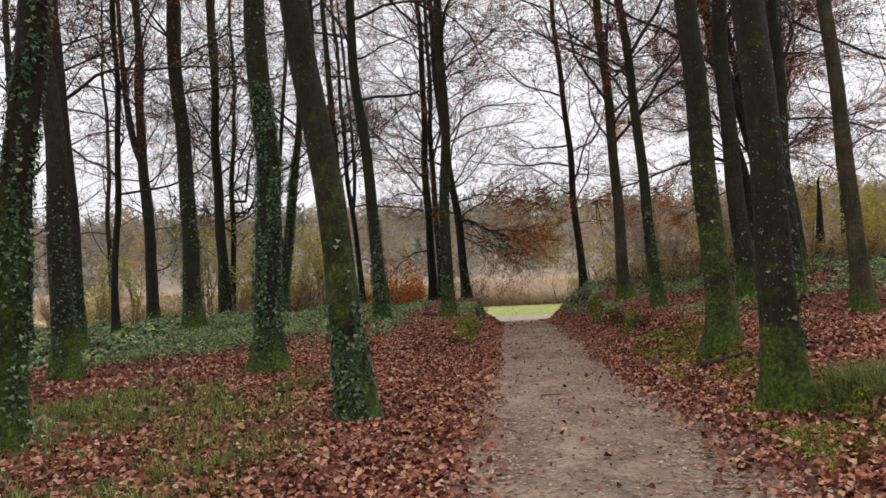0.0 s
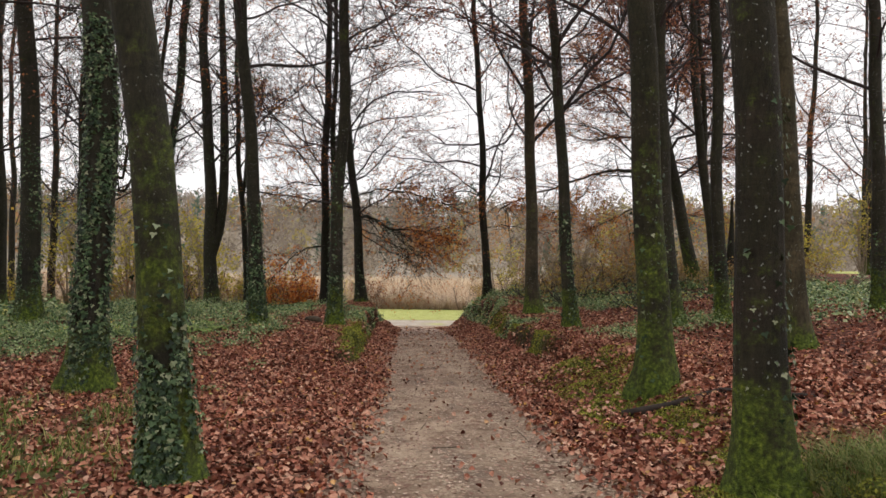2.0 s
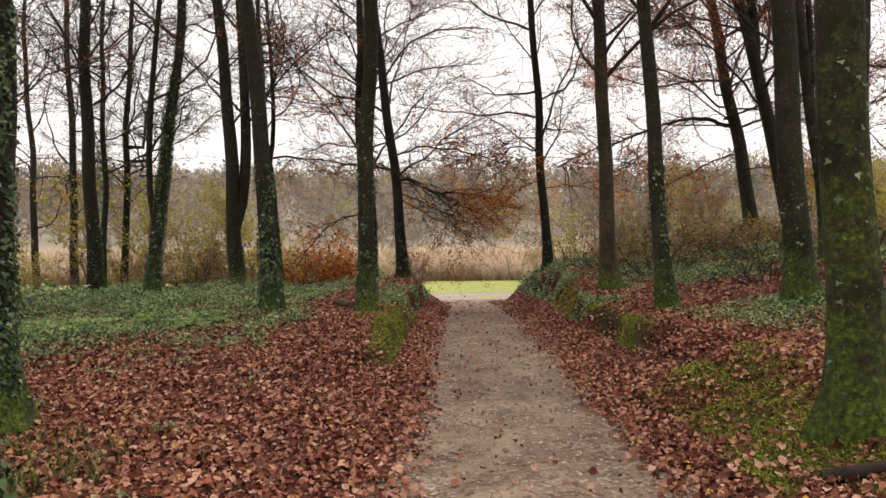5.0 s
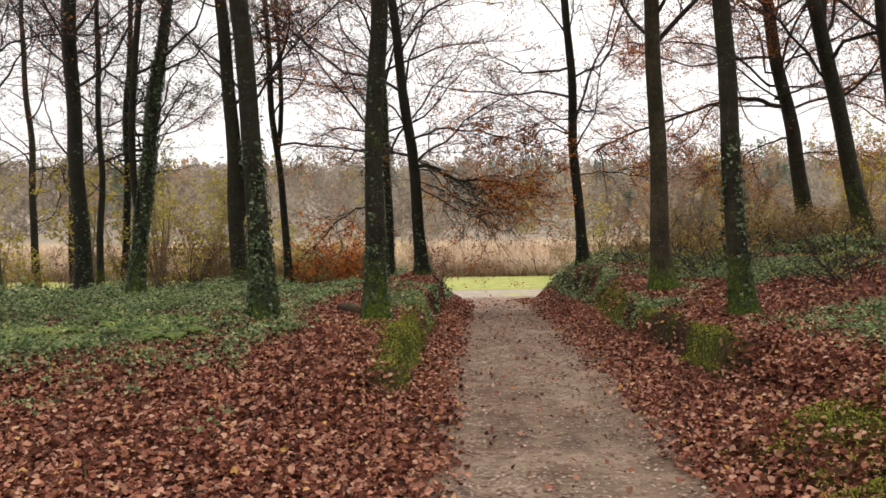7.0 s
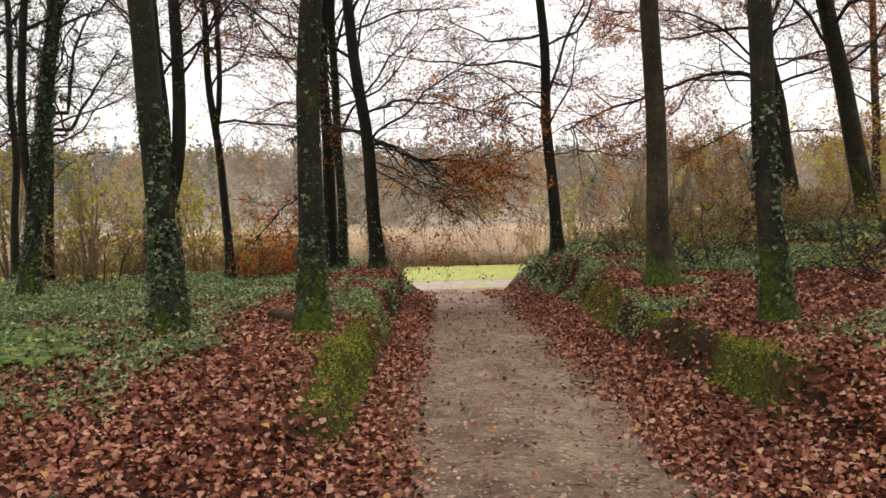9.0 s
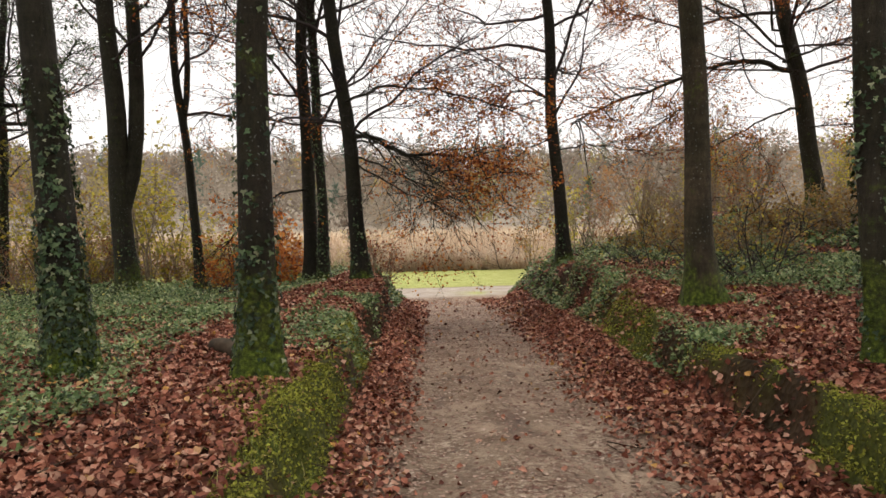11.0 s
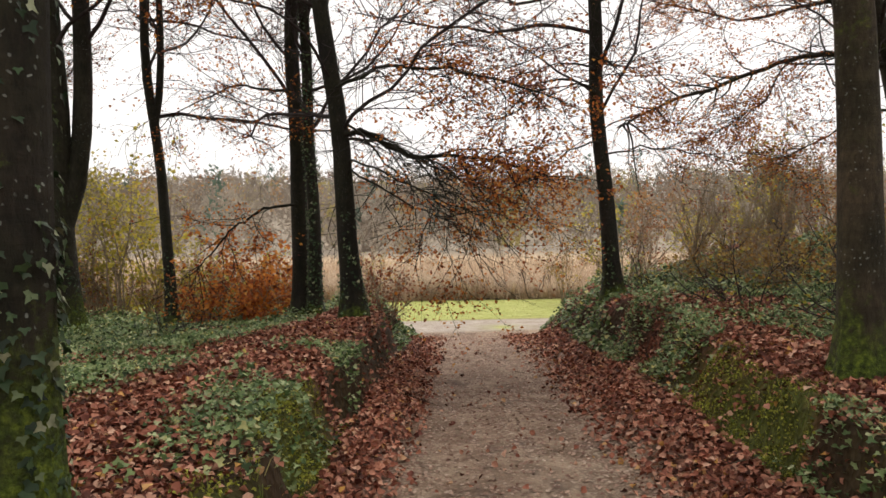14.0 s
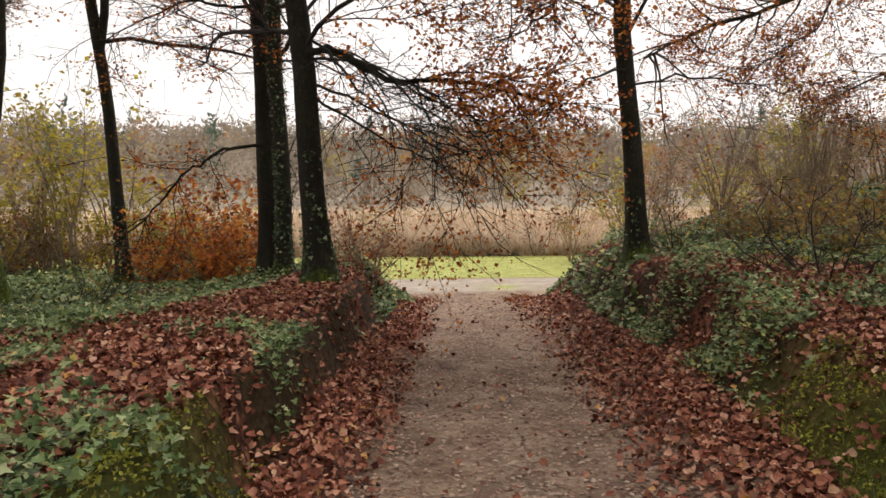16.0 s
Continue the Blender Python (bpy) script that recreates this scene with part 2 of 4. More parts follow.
def relief(nt, p, height, strength, distance):
    b = node(nt, "Bump", {"Height": height, "Strength": strength, "Distance": distance})
    nt.links.new(b.outputs[0], p.inputs["Normal"])


def noisy(nt, vec, scale, detail=4.0, rough=0.6):
    return node(nt, "TexNoise", {"Vector": vec, "Scale": scale, "Detail": detail, "Roughness": rough}).outputs[0]


def leaf_material(name, stops, rough=0.6, through_light=0.25, gloss=0.12):
    m, nt, p, out = material(name)
    rnd = node(nt, "NewGeometry").outputs["Random Per Island"]
    pos = node(nt, "NewGeometry").outputs["Position"]
    col = ramp(nt, rnd, stops)
    blot = noisy(nt, pos, 40.0, 3.0)
    col = mixc(nt, 0.5, col, ramp(nt, blot, [(0.3, (0.45, 0.42, 0.4)), (0.7, (1.15, 1.12, 1.1))]), "MULTIPLY")
    col = mixc(nt, 0.8, col, ramp(nt, noisy(nt, pos, 1.3, 4), [(0.3, (0.62, 0.6, 0.6)), (0.7, (1.18, 1.2, 1.2))]), "MULTIPLY")
    nt.links.new(col, p.inputs["Base Color"])
    p.inputs["Roughness"].default_value = rough
    p.inputs["Specular IOR Level"].default_value = gloss
    if through_light:
        tr = node(nt, "BsdfTranslucent", {"Color": col})
        mx = node(nt, "MixShader", {0: through_light, 1: p.outputs[0], 2: tr.outputs[0]})
        nt.links.new(mx.outputs[0], out.inputs[0])
    return m


def bark_material(name, tone, moss_top, moss_much, lichen):
    m, nt, p, out = material(name)
    tc = node(nt, "TexCoord").outputs["Object"]
    z = node(nt, "SeparateXYZ", {0: tc}).outputs[2]
    stretched = node(nt, "Mapping", {"Vector": tc, "Scale": (1, 1, 0.35)}).outputs[0]
    rings = node(nt, "Mapping", {"Vector": tc, "Scale": (0.6, 0.6, 4.0)}).outputs[0]
    fine, broad, wrink = noisy(nt, stretched, 30, 6, 0.75), noisy(nt, stretched, 4.0, 5, 0.65), noisy(nt, rings, 1.6, 6, 0.7)
    rnd = node(nt, "ObjectInfo").outputs["Random"]
    base = mixc(nt, grey(nt, broad, 0.32, 0.68), tuple(c * 0.4 for c in tone), tuple(c * 1.5 for c in tone))
    base = mixc(nt, 0.75, base, ramp(nt, fine, [(0.3, (0.3, 0.3, 0.3)), (0.7, (1.4, 1.4, 1.4))]), "MULTIPLY")
    base = mixc(nt, 0.6, base, ramp(nt, wrink, [(0.38, (0.45, 0.45, 0.45)), (0.62, (1.35, 1.32, 1.28))]), "MULTIPLY")
    base = mixc(nt, rnd, base, mixc(nt, 1.0, base, (1.2, 1.15, 1.05), "MULTIPLY"))
    algae = node(nt, "Math", {0: grey(nt, noisy(nt, tc, 1.1, 6, 0.7), 0.38, 0.62), 1: 0.65}, operation="MULTIPLY").outputs[0]
    base = mixc(nt, algae, base, mixc(nt, grey(nt, fine, 0.3, 0.7), (0.010, 0.011, 0.005), (0.044, 0.046, 0.018)))
    bent = mixc(nt, 0.07, tc, node(nt, "TexNoise", {"Vector": tc, "Scale": 14.0, "Detail": 3.0}).outputs[1])
    spots = node(nt, "TexVoronoi", {"Vector": bent, "Scale": 27.0, "Randomness": 1.0}).outputs["Distance"]
    pale = node(nt, "Math", {0: grey(nt, spots, 0.2, 0.13), 1: grey(nt, noisy(nt, tc, 2.6, 3), 0.46, 0.58)}, operation="MULTIPLY").outputs[0]
    pale = node(nt, "Math", {0: pale, 1: lichen}, operation="MULTIPLY").outputs[0]
    base = mixc(nt, pale, base, (0.36, 0.38, 0.33))
    height = node(nt, "MapRange", {"Value": z, "From Min": 0.05, "From Max": moss_top, "To Min": 1.0, "To Max": 0.0}).outputs[0]
    patch = mixc(nt, 0.5, noisy(nt, tc, 1.5, 2), noisy(nt, tc, 9, 6, 0.75))
    patch = node(nt, "MapRange", {"Value": patch, "From Min": 0.36, "From Max": 0.64}).outputs[0]
    cover = node(nt, "Math", {0: height, 1: patch}, operation="ADD").outputs[0]
    cover = grey(nt, node(nt, "Math", {0: cover, 1: moss_much - 1.0}, operation="ADD").outputs[0], 0.2, 0.85)
    green = ramp(nt, noisy(nt, tc, 26, 5), [(0.3, (0.014, 0.021, 0.004)), (0.52, (0.085, 0.125, 0.014)), (0.76, (0.27, 0.34, 0.036))])
    base = mixc(nt, cover, base, green)
    nt.links.new(base, p.inputs["Base Color"])
    p.inputs["Roughness"].default_value = 0.82
    p.inputs["Specular IOR Level"].default_value = 0.3
    h = mixc(nt, 0.5, fine, wrink)
    h = mixc(nt, cover, h, noisy(nt, tc, 70, 4))
    relief(nt, p, h, 1.0, 0.03)
    return m


BARK = bark_material("beech_bark", (0.031, 0.027, 0.020), 1.5, 0.42, 0.55)
BARK_MOSSY = bark_material("mossy_bark", (0.026, 0.022, 0.014), 4.2, 0.26, 0.5)
BARK_FOOT = bark_material("moss_footed_bark", (0.026, 0.021, 0.015), 1.35, 0.52, 0.7)
BARK_DARK = bark_material("dark_bark", (0.018, 0.015, 0.012), 0.9, 0.08, 0.2)
BARK_GREEN_FOOT = bark_material("brown_bark_with_green_foot", (0.066, 0.052, 0.033), 0.75, 0.5, 0.5)
BARK_PALE = bark_material("grey_brown_bark", (0.078, 0.066, 0.040), 0.9, 0.3, 0.6)


def plain_bark(name, tone):
    m, nt, p, out = material(name)
    pos = node(nt, "TexCoord").outputs["Object"]
    nt.links.new(ramp(nt, noisy(nt, pos, 9, 4), [(0.3, tuple(c * 0.5 for c in tone)), (0.7, tuple(c * 1.5 for c in tone))]), p.inputs["Base Color"])
    p.inputs["Roughness"].default_value = 0.85
    p.inputs["Specular IOR Level"].default_value = 0.2
    return m


TWIG = plain_bark("twig_bark", (0.045, 0.036, 0.033))
DEADWOOD = plain_bark("dead_wood", (0.035, 0.026, 0.021))
CUTWOOD = plain_bark("cut_log_bark", (0.075, 0.055, 0.036))
STEM = plain_bark("shrub_stems", (0.25, 0.20, 0.14))
GREYSTEM = plain_bark("willow_stems", (0.36, 0.325, 0.27))
LITTER = leaf_material("fallen_beech_leaves", [(0.0, (0.06, 0.021, 0.015)), (0.2, (0.175, 0.058, 0.039)), (0.42, (0.36, 0.13, 0.082)),
                       (0.64, (0.50, 0.22, 0.14)), (0.84, (0.60, 0.32, 0.22)), (0.95, (0.66, 0.42, 0.3)), (1.0, (0.62, 0.34, 0.08))], 0.6, 0.0)
PALE_LITTER = leaf_material("dry_path_leaves", [(0.0, (0.19, 0.10, 0.075)), (0.35, (0.31, 0.19, 0.14)), (0.7, (0.45, 0.31, 0.235)), (1.0, (0.62, 0.49, 0.39))], 0.6, 0.0)
# lifted greens and pale sage stops paint the sky's gleam into the leaf colour
IVY = leaf_material("ivy_leaves_with_gleam", [(0.0, (0.035, 0.062, 0.024)), (0.22, (0.1, 0.175, 0.062)), (0.55, (0.215, 0.31, 0.115)), (0.8, (0.34, 0.43, 0.19)), (0.95, (0.5, 0.55, 0.31)), (1.0, (0.64, 0.56, 0.14))], 0.45, 0.2, 0.2)
# darker ramp for climbing ivy; its palest stop is a painted leaf highlight
IVY_TRUNK = leaf_material("climbing_ivy_leaves_with_gleam", [(0.0, (0.012, 0.027, 0.011)), (0.4, (0.04, 0.08, 0.03)), (0.7, (0.095, 0.16, 0.065)), (0.9, (0.19, 0.25, 0.115)), (1.0, (0.42, 0.45, 0.28))], 0.4, 0.05, 0.25)
RUST = leaf_material("rust_leaves", [(0.0, (0.17, 0.055, 0.028)), (0.3, (0.40, 0.12, 0.042)), (0.7, (0.66, 0.23, 0.05)), (1.0, (0.76, 0.38, 0.09))], 0.6, 0.55)
BROWN = leaf_material("brown_leaves", [(0.0, (0.17, 0.06, 0.045)), (0.5, (0.34, 0.13, 0.08)), (0.9, (0.48, 0.2, 0.09)), (1.0, (0.58, 0.28, 0.08))], 0.6, 0.5)
YELLOW = leaf_material("yellow_leaves", [(0.0, (0.28, 0.26, 0.05)), (0.4, (0.48, 0.43, 0.08)), (0.8, (0.64, 0.55, 0.10)), (1.0, (0.68, 0.44, 0.09))], 0.6, 0.55)
OCHRE = leaf_material("ochre_leaves", [(0.0, (0.2, 0.11, 0.04)), (0.5, (0.40, 0.24, 0.08)), (0.85, (0.50, 0.35, 0.12)), (1.0, (0.48, 0.43, 0.12))], 0.6, 0.4)
MOSSLEAF = leaf_material("moss_fronds", [(0.0, (0.075, 0.07, 0.024)), (0.25, (0.19, 0.195, 0.04)), (0.6, (0.36, 0.38, 0.065)), (0.9, (0.54, 0.57, 0.1)), (1.0, (0.46, 0.33, 0.14))], 0.8, 0.3)
BLADES = leaf_material("grass_blades", [(0.0, (0.08, 0.115, 0.03)), (0.5, (0.19, 0.25, 0.065)), (0.85, (0.34, 0.37, 0.11)), (1.0, (0.5, 0.43, 0.2))], 0.6, 0.3)
MEADOW = leaf_material("meadow_blades", [(0.0, (0.30, 0.34, 0.09)), (0.6, (0.42, 0.44, 0.14)), (1.0, (0.58, 0.52, 0.24))], 0.6, 0.5)
FERN = leaf_material("fern_leaflets", [(0.0, (0.17, 0.26, 0.06)), (0.6, (0.30, 0.41, 0.12)), (1.0, (0.5, 0.5, 0.18))], 0.6, 0.3)
REED = leaf_material("dry_reeds", [(0.0, (0.50, 0.375, 0.265)), (0.5, (0.63, 0.50, 0.37)), (1.0, (0.74, 0.62, 0.48))], 0.7, 0.4)


def ground_material():
    m, nt, p, out = material("woodland_ground")
    pos = node(nt, "NewGeometry").outputs["Position"]
    zone = node(nt, "VertexColor", layer_name="zone")
    kinds = node(nt, "SeparateColor", {0: zone.outputs[0]})
    zone2 = node(nt, "SeparateColor", {0: node(nt, "VertexColor", layer_name="zone_far").outputs[0]})
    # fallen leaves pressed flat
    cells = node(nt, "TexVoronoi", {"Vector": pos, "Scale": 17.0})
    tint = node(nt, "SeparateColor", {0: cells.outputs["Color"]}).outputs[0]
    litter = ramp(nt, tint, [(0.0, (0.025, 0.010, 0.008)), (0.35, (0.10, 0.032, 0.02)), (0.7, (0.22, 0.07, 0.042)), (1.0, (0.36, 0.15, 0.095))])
    # darker towards each cell's edge: shade in the gaps between leaves, painted in
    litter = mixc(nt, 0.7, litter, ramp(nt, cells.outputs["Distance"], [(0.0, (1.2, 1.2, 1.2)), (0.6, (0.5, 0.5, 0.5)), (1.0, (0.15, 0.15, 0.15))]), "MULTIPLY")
    # trodden gravel and mud
    grit, clods = noisy(nt, pos, 95, 6, 0.75), noisy(nt, pos, 2.3, 6, 0.65)
    along = node(nt, "Mapping", {"Vector": pos, "Scale": (1.0, 0.3, 1.0)}).outputs[0]
    track = mixc(nt, grey(nt, clods, 0.32, 0.68), (0.15, 0.104, 0.074), (0.45, 0.352, 0.262))
    track = mixc(nt, 0.75, track, ramp(nt, noisy(nt, pos, 0.9, 5, 0.65), [(0.32, (0.66, 0.63, 0.6)), (0.68, (1.22, 1.2, 1.18))]), "MULTIPLY")
    track = mixc(nt, 0.8, track, ramp(nt, grit, [(0.3, (0.5, 0.48, 0.46)), (0.68, (1.35, 1.33, 1.3))]), "MULTIPLY")
    track = mixc(nt, grey(nt, noisy(nt, along, 3.1, 4), 0.54, 0.72), track, (0.125, 0.09, 0.073))
    crumbs = node(nt, "Math", {0: grey(nt, noisy(nt, pos, 13, 6, 0.75), 0.47, 0.6), 1: grey(nt, noisy(nt, pos, 1.4, 4, 0.6), 0.4, 0.6)}, operation="MULTIPLY").outputs[0]
    track = mixc(nt, crumbs, track, (0.155, 0.085, 0.064))
    pale = node(nt, "Math", {0: grey(nt, noisy(nt, pos, 21, 5, 0.7), 0.5, 0.66), 1: grey(nt, noisy(nt, along, 1.7, 4, 0.6), 0.46, 0.62)}, operation="MULTIPLY").outputs[0]
    track = mixc(nt, pale, track, (0.57, 0.465, 0.35))
    bits = node(nt, "TexVoronoi", {"Vector": pos, "Scale": 26.0})
    bit_tint = node(nt, "SeparateColor", {0: bits.outputs["Color"]}).outputs[0]
    speck = node(nt, "Math", {0: grey(nt, bits.outputs["Distance"], 0.42, 0.34), 1: grey(nt, bit_tint, 0.62, 0.66)}, operation="MULTIPLY").outputs[0]
    track = mixc(nt, speck, track, ramp(nt, bit_tint, [(0.6, (0.19, 0.115, 0.085)), (0.85, (0.34, 0.23, 0.165)), (1.0, (0.46, 0.36, 0.28))]))
    moss = ramp(nt, noisy(nt, pos, 30, 5), [(0.25, (0.02, 0.024, 0.008)), (0.55, (0.07, 0.08, 0.016)), (0.8, (0.14, 0.145, 0.03))])
    turf = ramp(nt, noisy(nt, pos, 14, 5), [(0.25, (0.035, 0.042, 0.014)), (0.6, (0.09, 0.10, 0.03)), (0.8, (0.16, 0.12, 0.06))])
    # bare soil of the banks; under ivy the same dark colour paints leaf shade
    earth_and_shade = ramp(nt, noisy(nt, pos, 24, 6, 0.7), [(0.3, (0.016, 0.010, 0.005)), (0.7, (0.066, 0.042, 0.022))])
    bare = node(nt, "SeparateColor", {0: node(nt, "VertexColor", layer_name="soil").outputs[0]}).outputs[0]
    litter = mixc(nt, bare, litter, earth_and_shade)
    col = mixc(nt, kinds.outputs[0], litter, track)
    col = mixc(nt, kinds.outputs[1], col, moss)
    col = mixc(nt, kinds.outputs[2], col, turf)
    lane = mixc(nt, grey(nt, noisy(nt, pos, 2.5, 6, 0.7), 0.3, 0.7), (0.27, 0.22, 0.18), (0.47, 0.41, 0.35))
    lawn = ramp(nt, noisy(nt, pos, 2.4, 6, 0.7), [(0.25, (0.24, 0.265, 0.075)), (0.55, (0.37, 0.39, 0.125)), (0.8, (0.52, 0.47, 0.22))])
    straw = ramp(nt, noisy(nt, pos, 0.6, 7, 0.7), [(0.25, (0.36, 0.26, 0.16)), (0.55, (0.56, 0.43, 0.28)), (0.8, (0.66, 0.53, 0.37))])
    # the far hill's floor, paled like its trees: air haze painted into the colour
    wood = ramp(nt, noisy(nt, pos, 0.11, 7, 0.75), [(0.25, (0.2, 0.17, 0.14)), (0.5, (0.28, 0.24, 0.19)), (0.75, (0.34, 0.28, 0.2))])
    col = mixc(nt, zone2.outputs[0], col, lane)
    col = mixc(nt, zone2.outputs[1], col, lawn)
    col = mixc(nt, zone2.outputs[2], col, straw)
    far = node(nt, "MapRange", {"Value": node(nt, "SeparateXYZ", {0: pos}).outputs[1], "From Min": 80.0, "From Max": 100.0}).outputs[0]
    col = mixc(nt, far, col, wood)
    nt.links.new(col, p.inputs["Base Color"])
    p.inputs["Roughness"].default_value = 0.85
    p.inputs["Specular IOR Level"].default_value = 0.12
    h = mixc(nt, kinds.outputs[0], cells.outputs["Distance"], mixc(nt, 0.5, grit, clods))
    relief(nt, p, h, 0.7, 0.03)
    return m


GROUND = ground_material()

# ---- the ground: one sheet to the horizon ----
near_x = np.r_[np.arange(-13, -3, 0.25), np.arange(-3, -1.5, 0.1), np.arange(-1.5, 5.5, 0.05), np.arange(5.5, 7.5, 0.1), np.arange(7.5, 15, 0.25)]
near_y = np.r_[np.arange(-3, 8, 0.2), np.arange(8, 13, 0.11), np.arange(13, 28, 0.07), np.arange(28, 32, 0.11), np.arange(32, 48, 0.3)]
spread = np.cumsum(0.4 * 1.19 ** np.arange(1, 38))
gx = np.r_[-13 - spread[::-1], near_x, 15 + spread]
gy = np.r_[-3 - spread[::-1], near_y, 48 + spread]
GX, GY = np.meshgrid(gx, gy)
GZ = ground_height(GX, GY)
soil = Geo()
i, j = np.meshgrid(np.arange(len(gy) - 1), np.arange(len(gx) - 1), indexing="ij")
w = len(gx)
soil.add(np.stack([GX, GY, GZ], -1).reshape(-1, 3), np.stack([i * w + j, i * w + j + 1, (i + 1) * w + j + 1, (i + 1) * w + j], -1).reshape(-1, 4))
ground = tagged(new("ground", soil.mesh("ground", GROUND)), "woodland floor of red-brown fallen leaves with a trodden gravel path",
                "ground", kind="structure")
fx, fy = GX.ravel(), GY.ravel()


def zone_layer(name, *channels):
    at = ground.data.color_attributes.new(name, "FLOAT_COLOR", "POINT")
    at.data.foreach_set("color", np.stack([*channels, np.ones(len(fx))], -1).astype(np.float32).ravel())


edge = (patchy(fx, fy, 2.5, 41) - 0.5) * 0.7
zone_layer("zone", is_path(fx, fy), is_moss(fx, fy), is_grass(fx, fy))
# real soil on bank faces, plus painted shade beneath the ivy leaves
zone_layer("soil", np.clip(is_earth(fx, fy) + is_ivy(fx, fy), 0, 1), 0 * fx, 0 * fx)
zone_layer("zone_far", smooth(37.0, 37.4, fy + edge * 0.3) * smooth(40.1, 39.7, fy + edge * 0.3) * smooth(14, 11, fx),
           np.clip(smooth(39.7, 40.1, fy + edge * 0.3) * smooth(47.2, 46.4, fy + edge) + np.exp(-((fx - 4.4) / 0.8) ** 2 - ((fy - 38.0) / 0.5) ** 2) * 1.2 * patchy(fx, fy, 0.5, 44), 0, 1), smooth(46.4, 47.2, fy + edge))


# ---- trees ----
def trunk_line(lean, height, rng, steps=26):
    h = np.r_[-0.3, 0.0, 0.06, 0.14, 0.25, 0.4, 0.6, 0.85, np.linspace(1.15, height, steps)]
    keep = np.minimum(h, 9) + 0.35 * np.clip(h - 9, 0, 99)
    ph = rng.uniform(0, 6.3, 4)
    wob = 0.05 * np.clip(h, 0, 3) / 3
    x = lean[0] * keep + wob * (np.sin(h * 0.8 + ph[0]) + 0.5 * np.sin(h * 1.9 + ph[1]))
    y = lean[1] * keep + wob * (np.sin(h * 0.7 + ph[2]) + 0.5 * np.sin(h * 1.7 + ph[3]))
    off = np.array([x[1], y[1]])
    return h, np.stack([x - off[0], y - off[1], h], -1)


def stem(geo, h, line, radius, rng, flare=0.8, sides=18):
    """A trunk: tapered rings, with root buttresses at the foot and an uneven skin."""
    t = np.arange(sides) * 2 * math.pi / sides
    lobes = 0.5 + 0.5 * np.cos(t * 5 + rng.uniform(0, 6)) * np.cos(t * 2 + rng.uniform(0, 6))
    taper = radius * (1 - 0.75 * np.clip(h / h[-1], 0, 1) ** 1.1)
    foot = np.exp(-np.clip(h, -0.1, 99) / 0.3)[:, None] * flare * (0.25 + lobes[None]) + np.exp(-np.clip(h, 0, 99) / 0.7)[:, None] * 0.18
    skin = 1 + 0.05 * np.sin(t[None] * 3 + h[:, None] * 0.8 + rng.uniform(0, 6)) + rng.normal(0, 0.012, (len(h), sides))
    r = taper[:, None] * (skin + foot)
    ring = np.stack([line[:, None, 0] + r * np.cos(t), line[:, None, 1] + r * np.sin(t), np.broadcast_to(line[:, None, 2], r.shape)], -1)
    n = len(h)
    i, j = np.meshgrid(np.arange(n - 1), np.arange(sides), indexing="ij")
    k = (j + 1) % sides
    geo.add(ring.reshape(-1, 3), np.stack([i * sides + j, i * sides + k, (i + 1) * sides + k, (i + 1) * sides + j], -1).reshape(-1, 4))
    return taper


def limb_line(start, way, length, rng, droop=0.0, steps=9, wander=0.19):
    pts, d = [np.asarray(start, float)], unit(np.asarray(way, float))
    for s in range(steps):
        d = unit(d + rng.normal(0, wander, 3) + np.array([0, 0, droop]))
        pts.append(pts[-1] + d * length / steps)
    return np.array(pts)


def along(line, u):
    n = len(line) - 1
    k = np.minimum((u * n).astype(int), n - 1)
    f = (u * n - k)[:, None]
    return line[k] * (1 - f) + line[k + 1] * f, unit(line[k + 1] - line[k])


def spray(wood, twig_ends, lines, rng, per=7, reach=0.85, sub=4, thick=0.0085, flatness=0.35):
    """Fine twigs off a set of branch lines, batch by batch."""
    s_all, d_all, l_all = [], [], []
    for line in lines:
        length = np.linalg.norm(line[-1] - line[0])
        n = max(2, int(per * min(2.0, length / 1.6)))
        p, d = along(line, rng.uniform(0.15, 1.0, n))
        s_all.append(p), d_all.append(d), l_all.append(np.full(n, min(1.0, 0.4 + length / 3)))
    p, d, ln = np.concatenate(s_all), np.concatenate(d_all), np.concatenate(l_all)
    side = rng.normal(0, 1, p.shape)
    side[:, 2] *= flatness
    side = unit(side - (side * d).sum(-1, keepdims=True) * d)
    way = unit(d * 0.75 + side * rng.uniform(0.5, 1.1, (len(p), 1)) + np.array([0, 0, 0.05]))
    length = (reach * ln * rng.uniform(0.5, 1.25, len(p)))[:, None]
    mid = p + way * length * 0.5 + rng.normal(0, 0.03, p.shape)
    end = mid + unit(way + rng.normal(0, 0.2, p.shape)) * length * 0.5
    sticks(wood, p, mid, thick, thick * 0.7)
    thorns(wood, mid, end, thick * 0.7)
    k = np.repeat(np.arange(len(p)), sub)
    u = rng.uniform(0.1, 1.0, len(k))[:, None]
    q = np.where(u < 0.5, p[k] + (mid[k] - p[k]) * u * 2, mid[k] + (end[k] - mid[k]) * (u * 2 - 1))
    side = rng.normal(0, 1, q.shape)
    side[:, 2] *= flatness
    w2 = unit(way[k] * 0.8 + unit(side) * 0.9)
    tip = q + w2 * (length[k] * rng.uniform(0.25, 0.6, (len(k), 1)))
    thorns(wood, q, tip, thick * 0.5)
    twig_ends.append(np.concatenate([tip, end, q]))


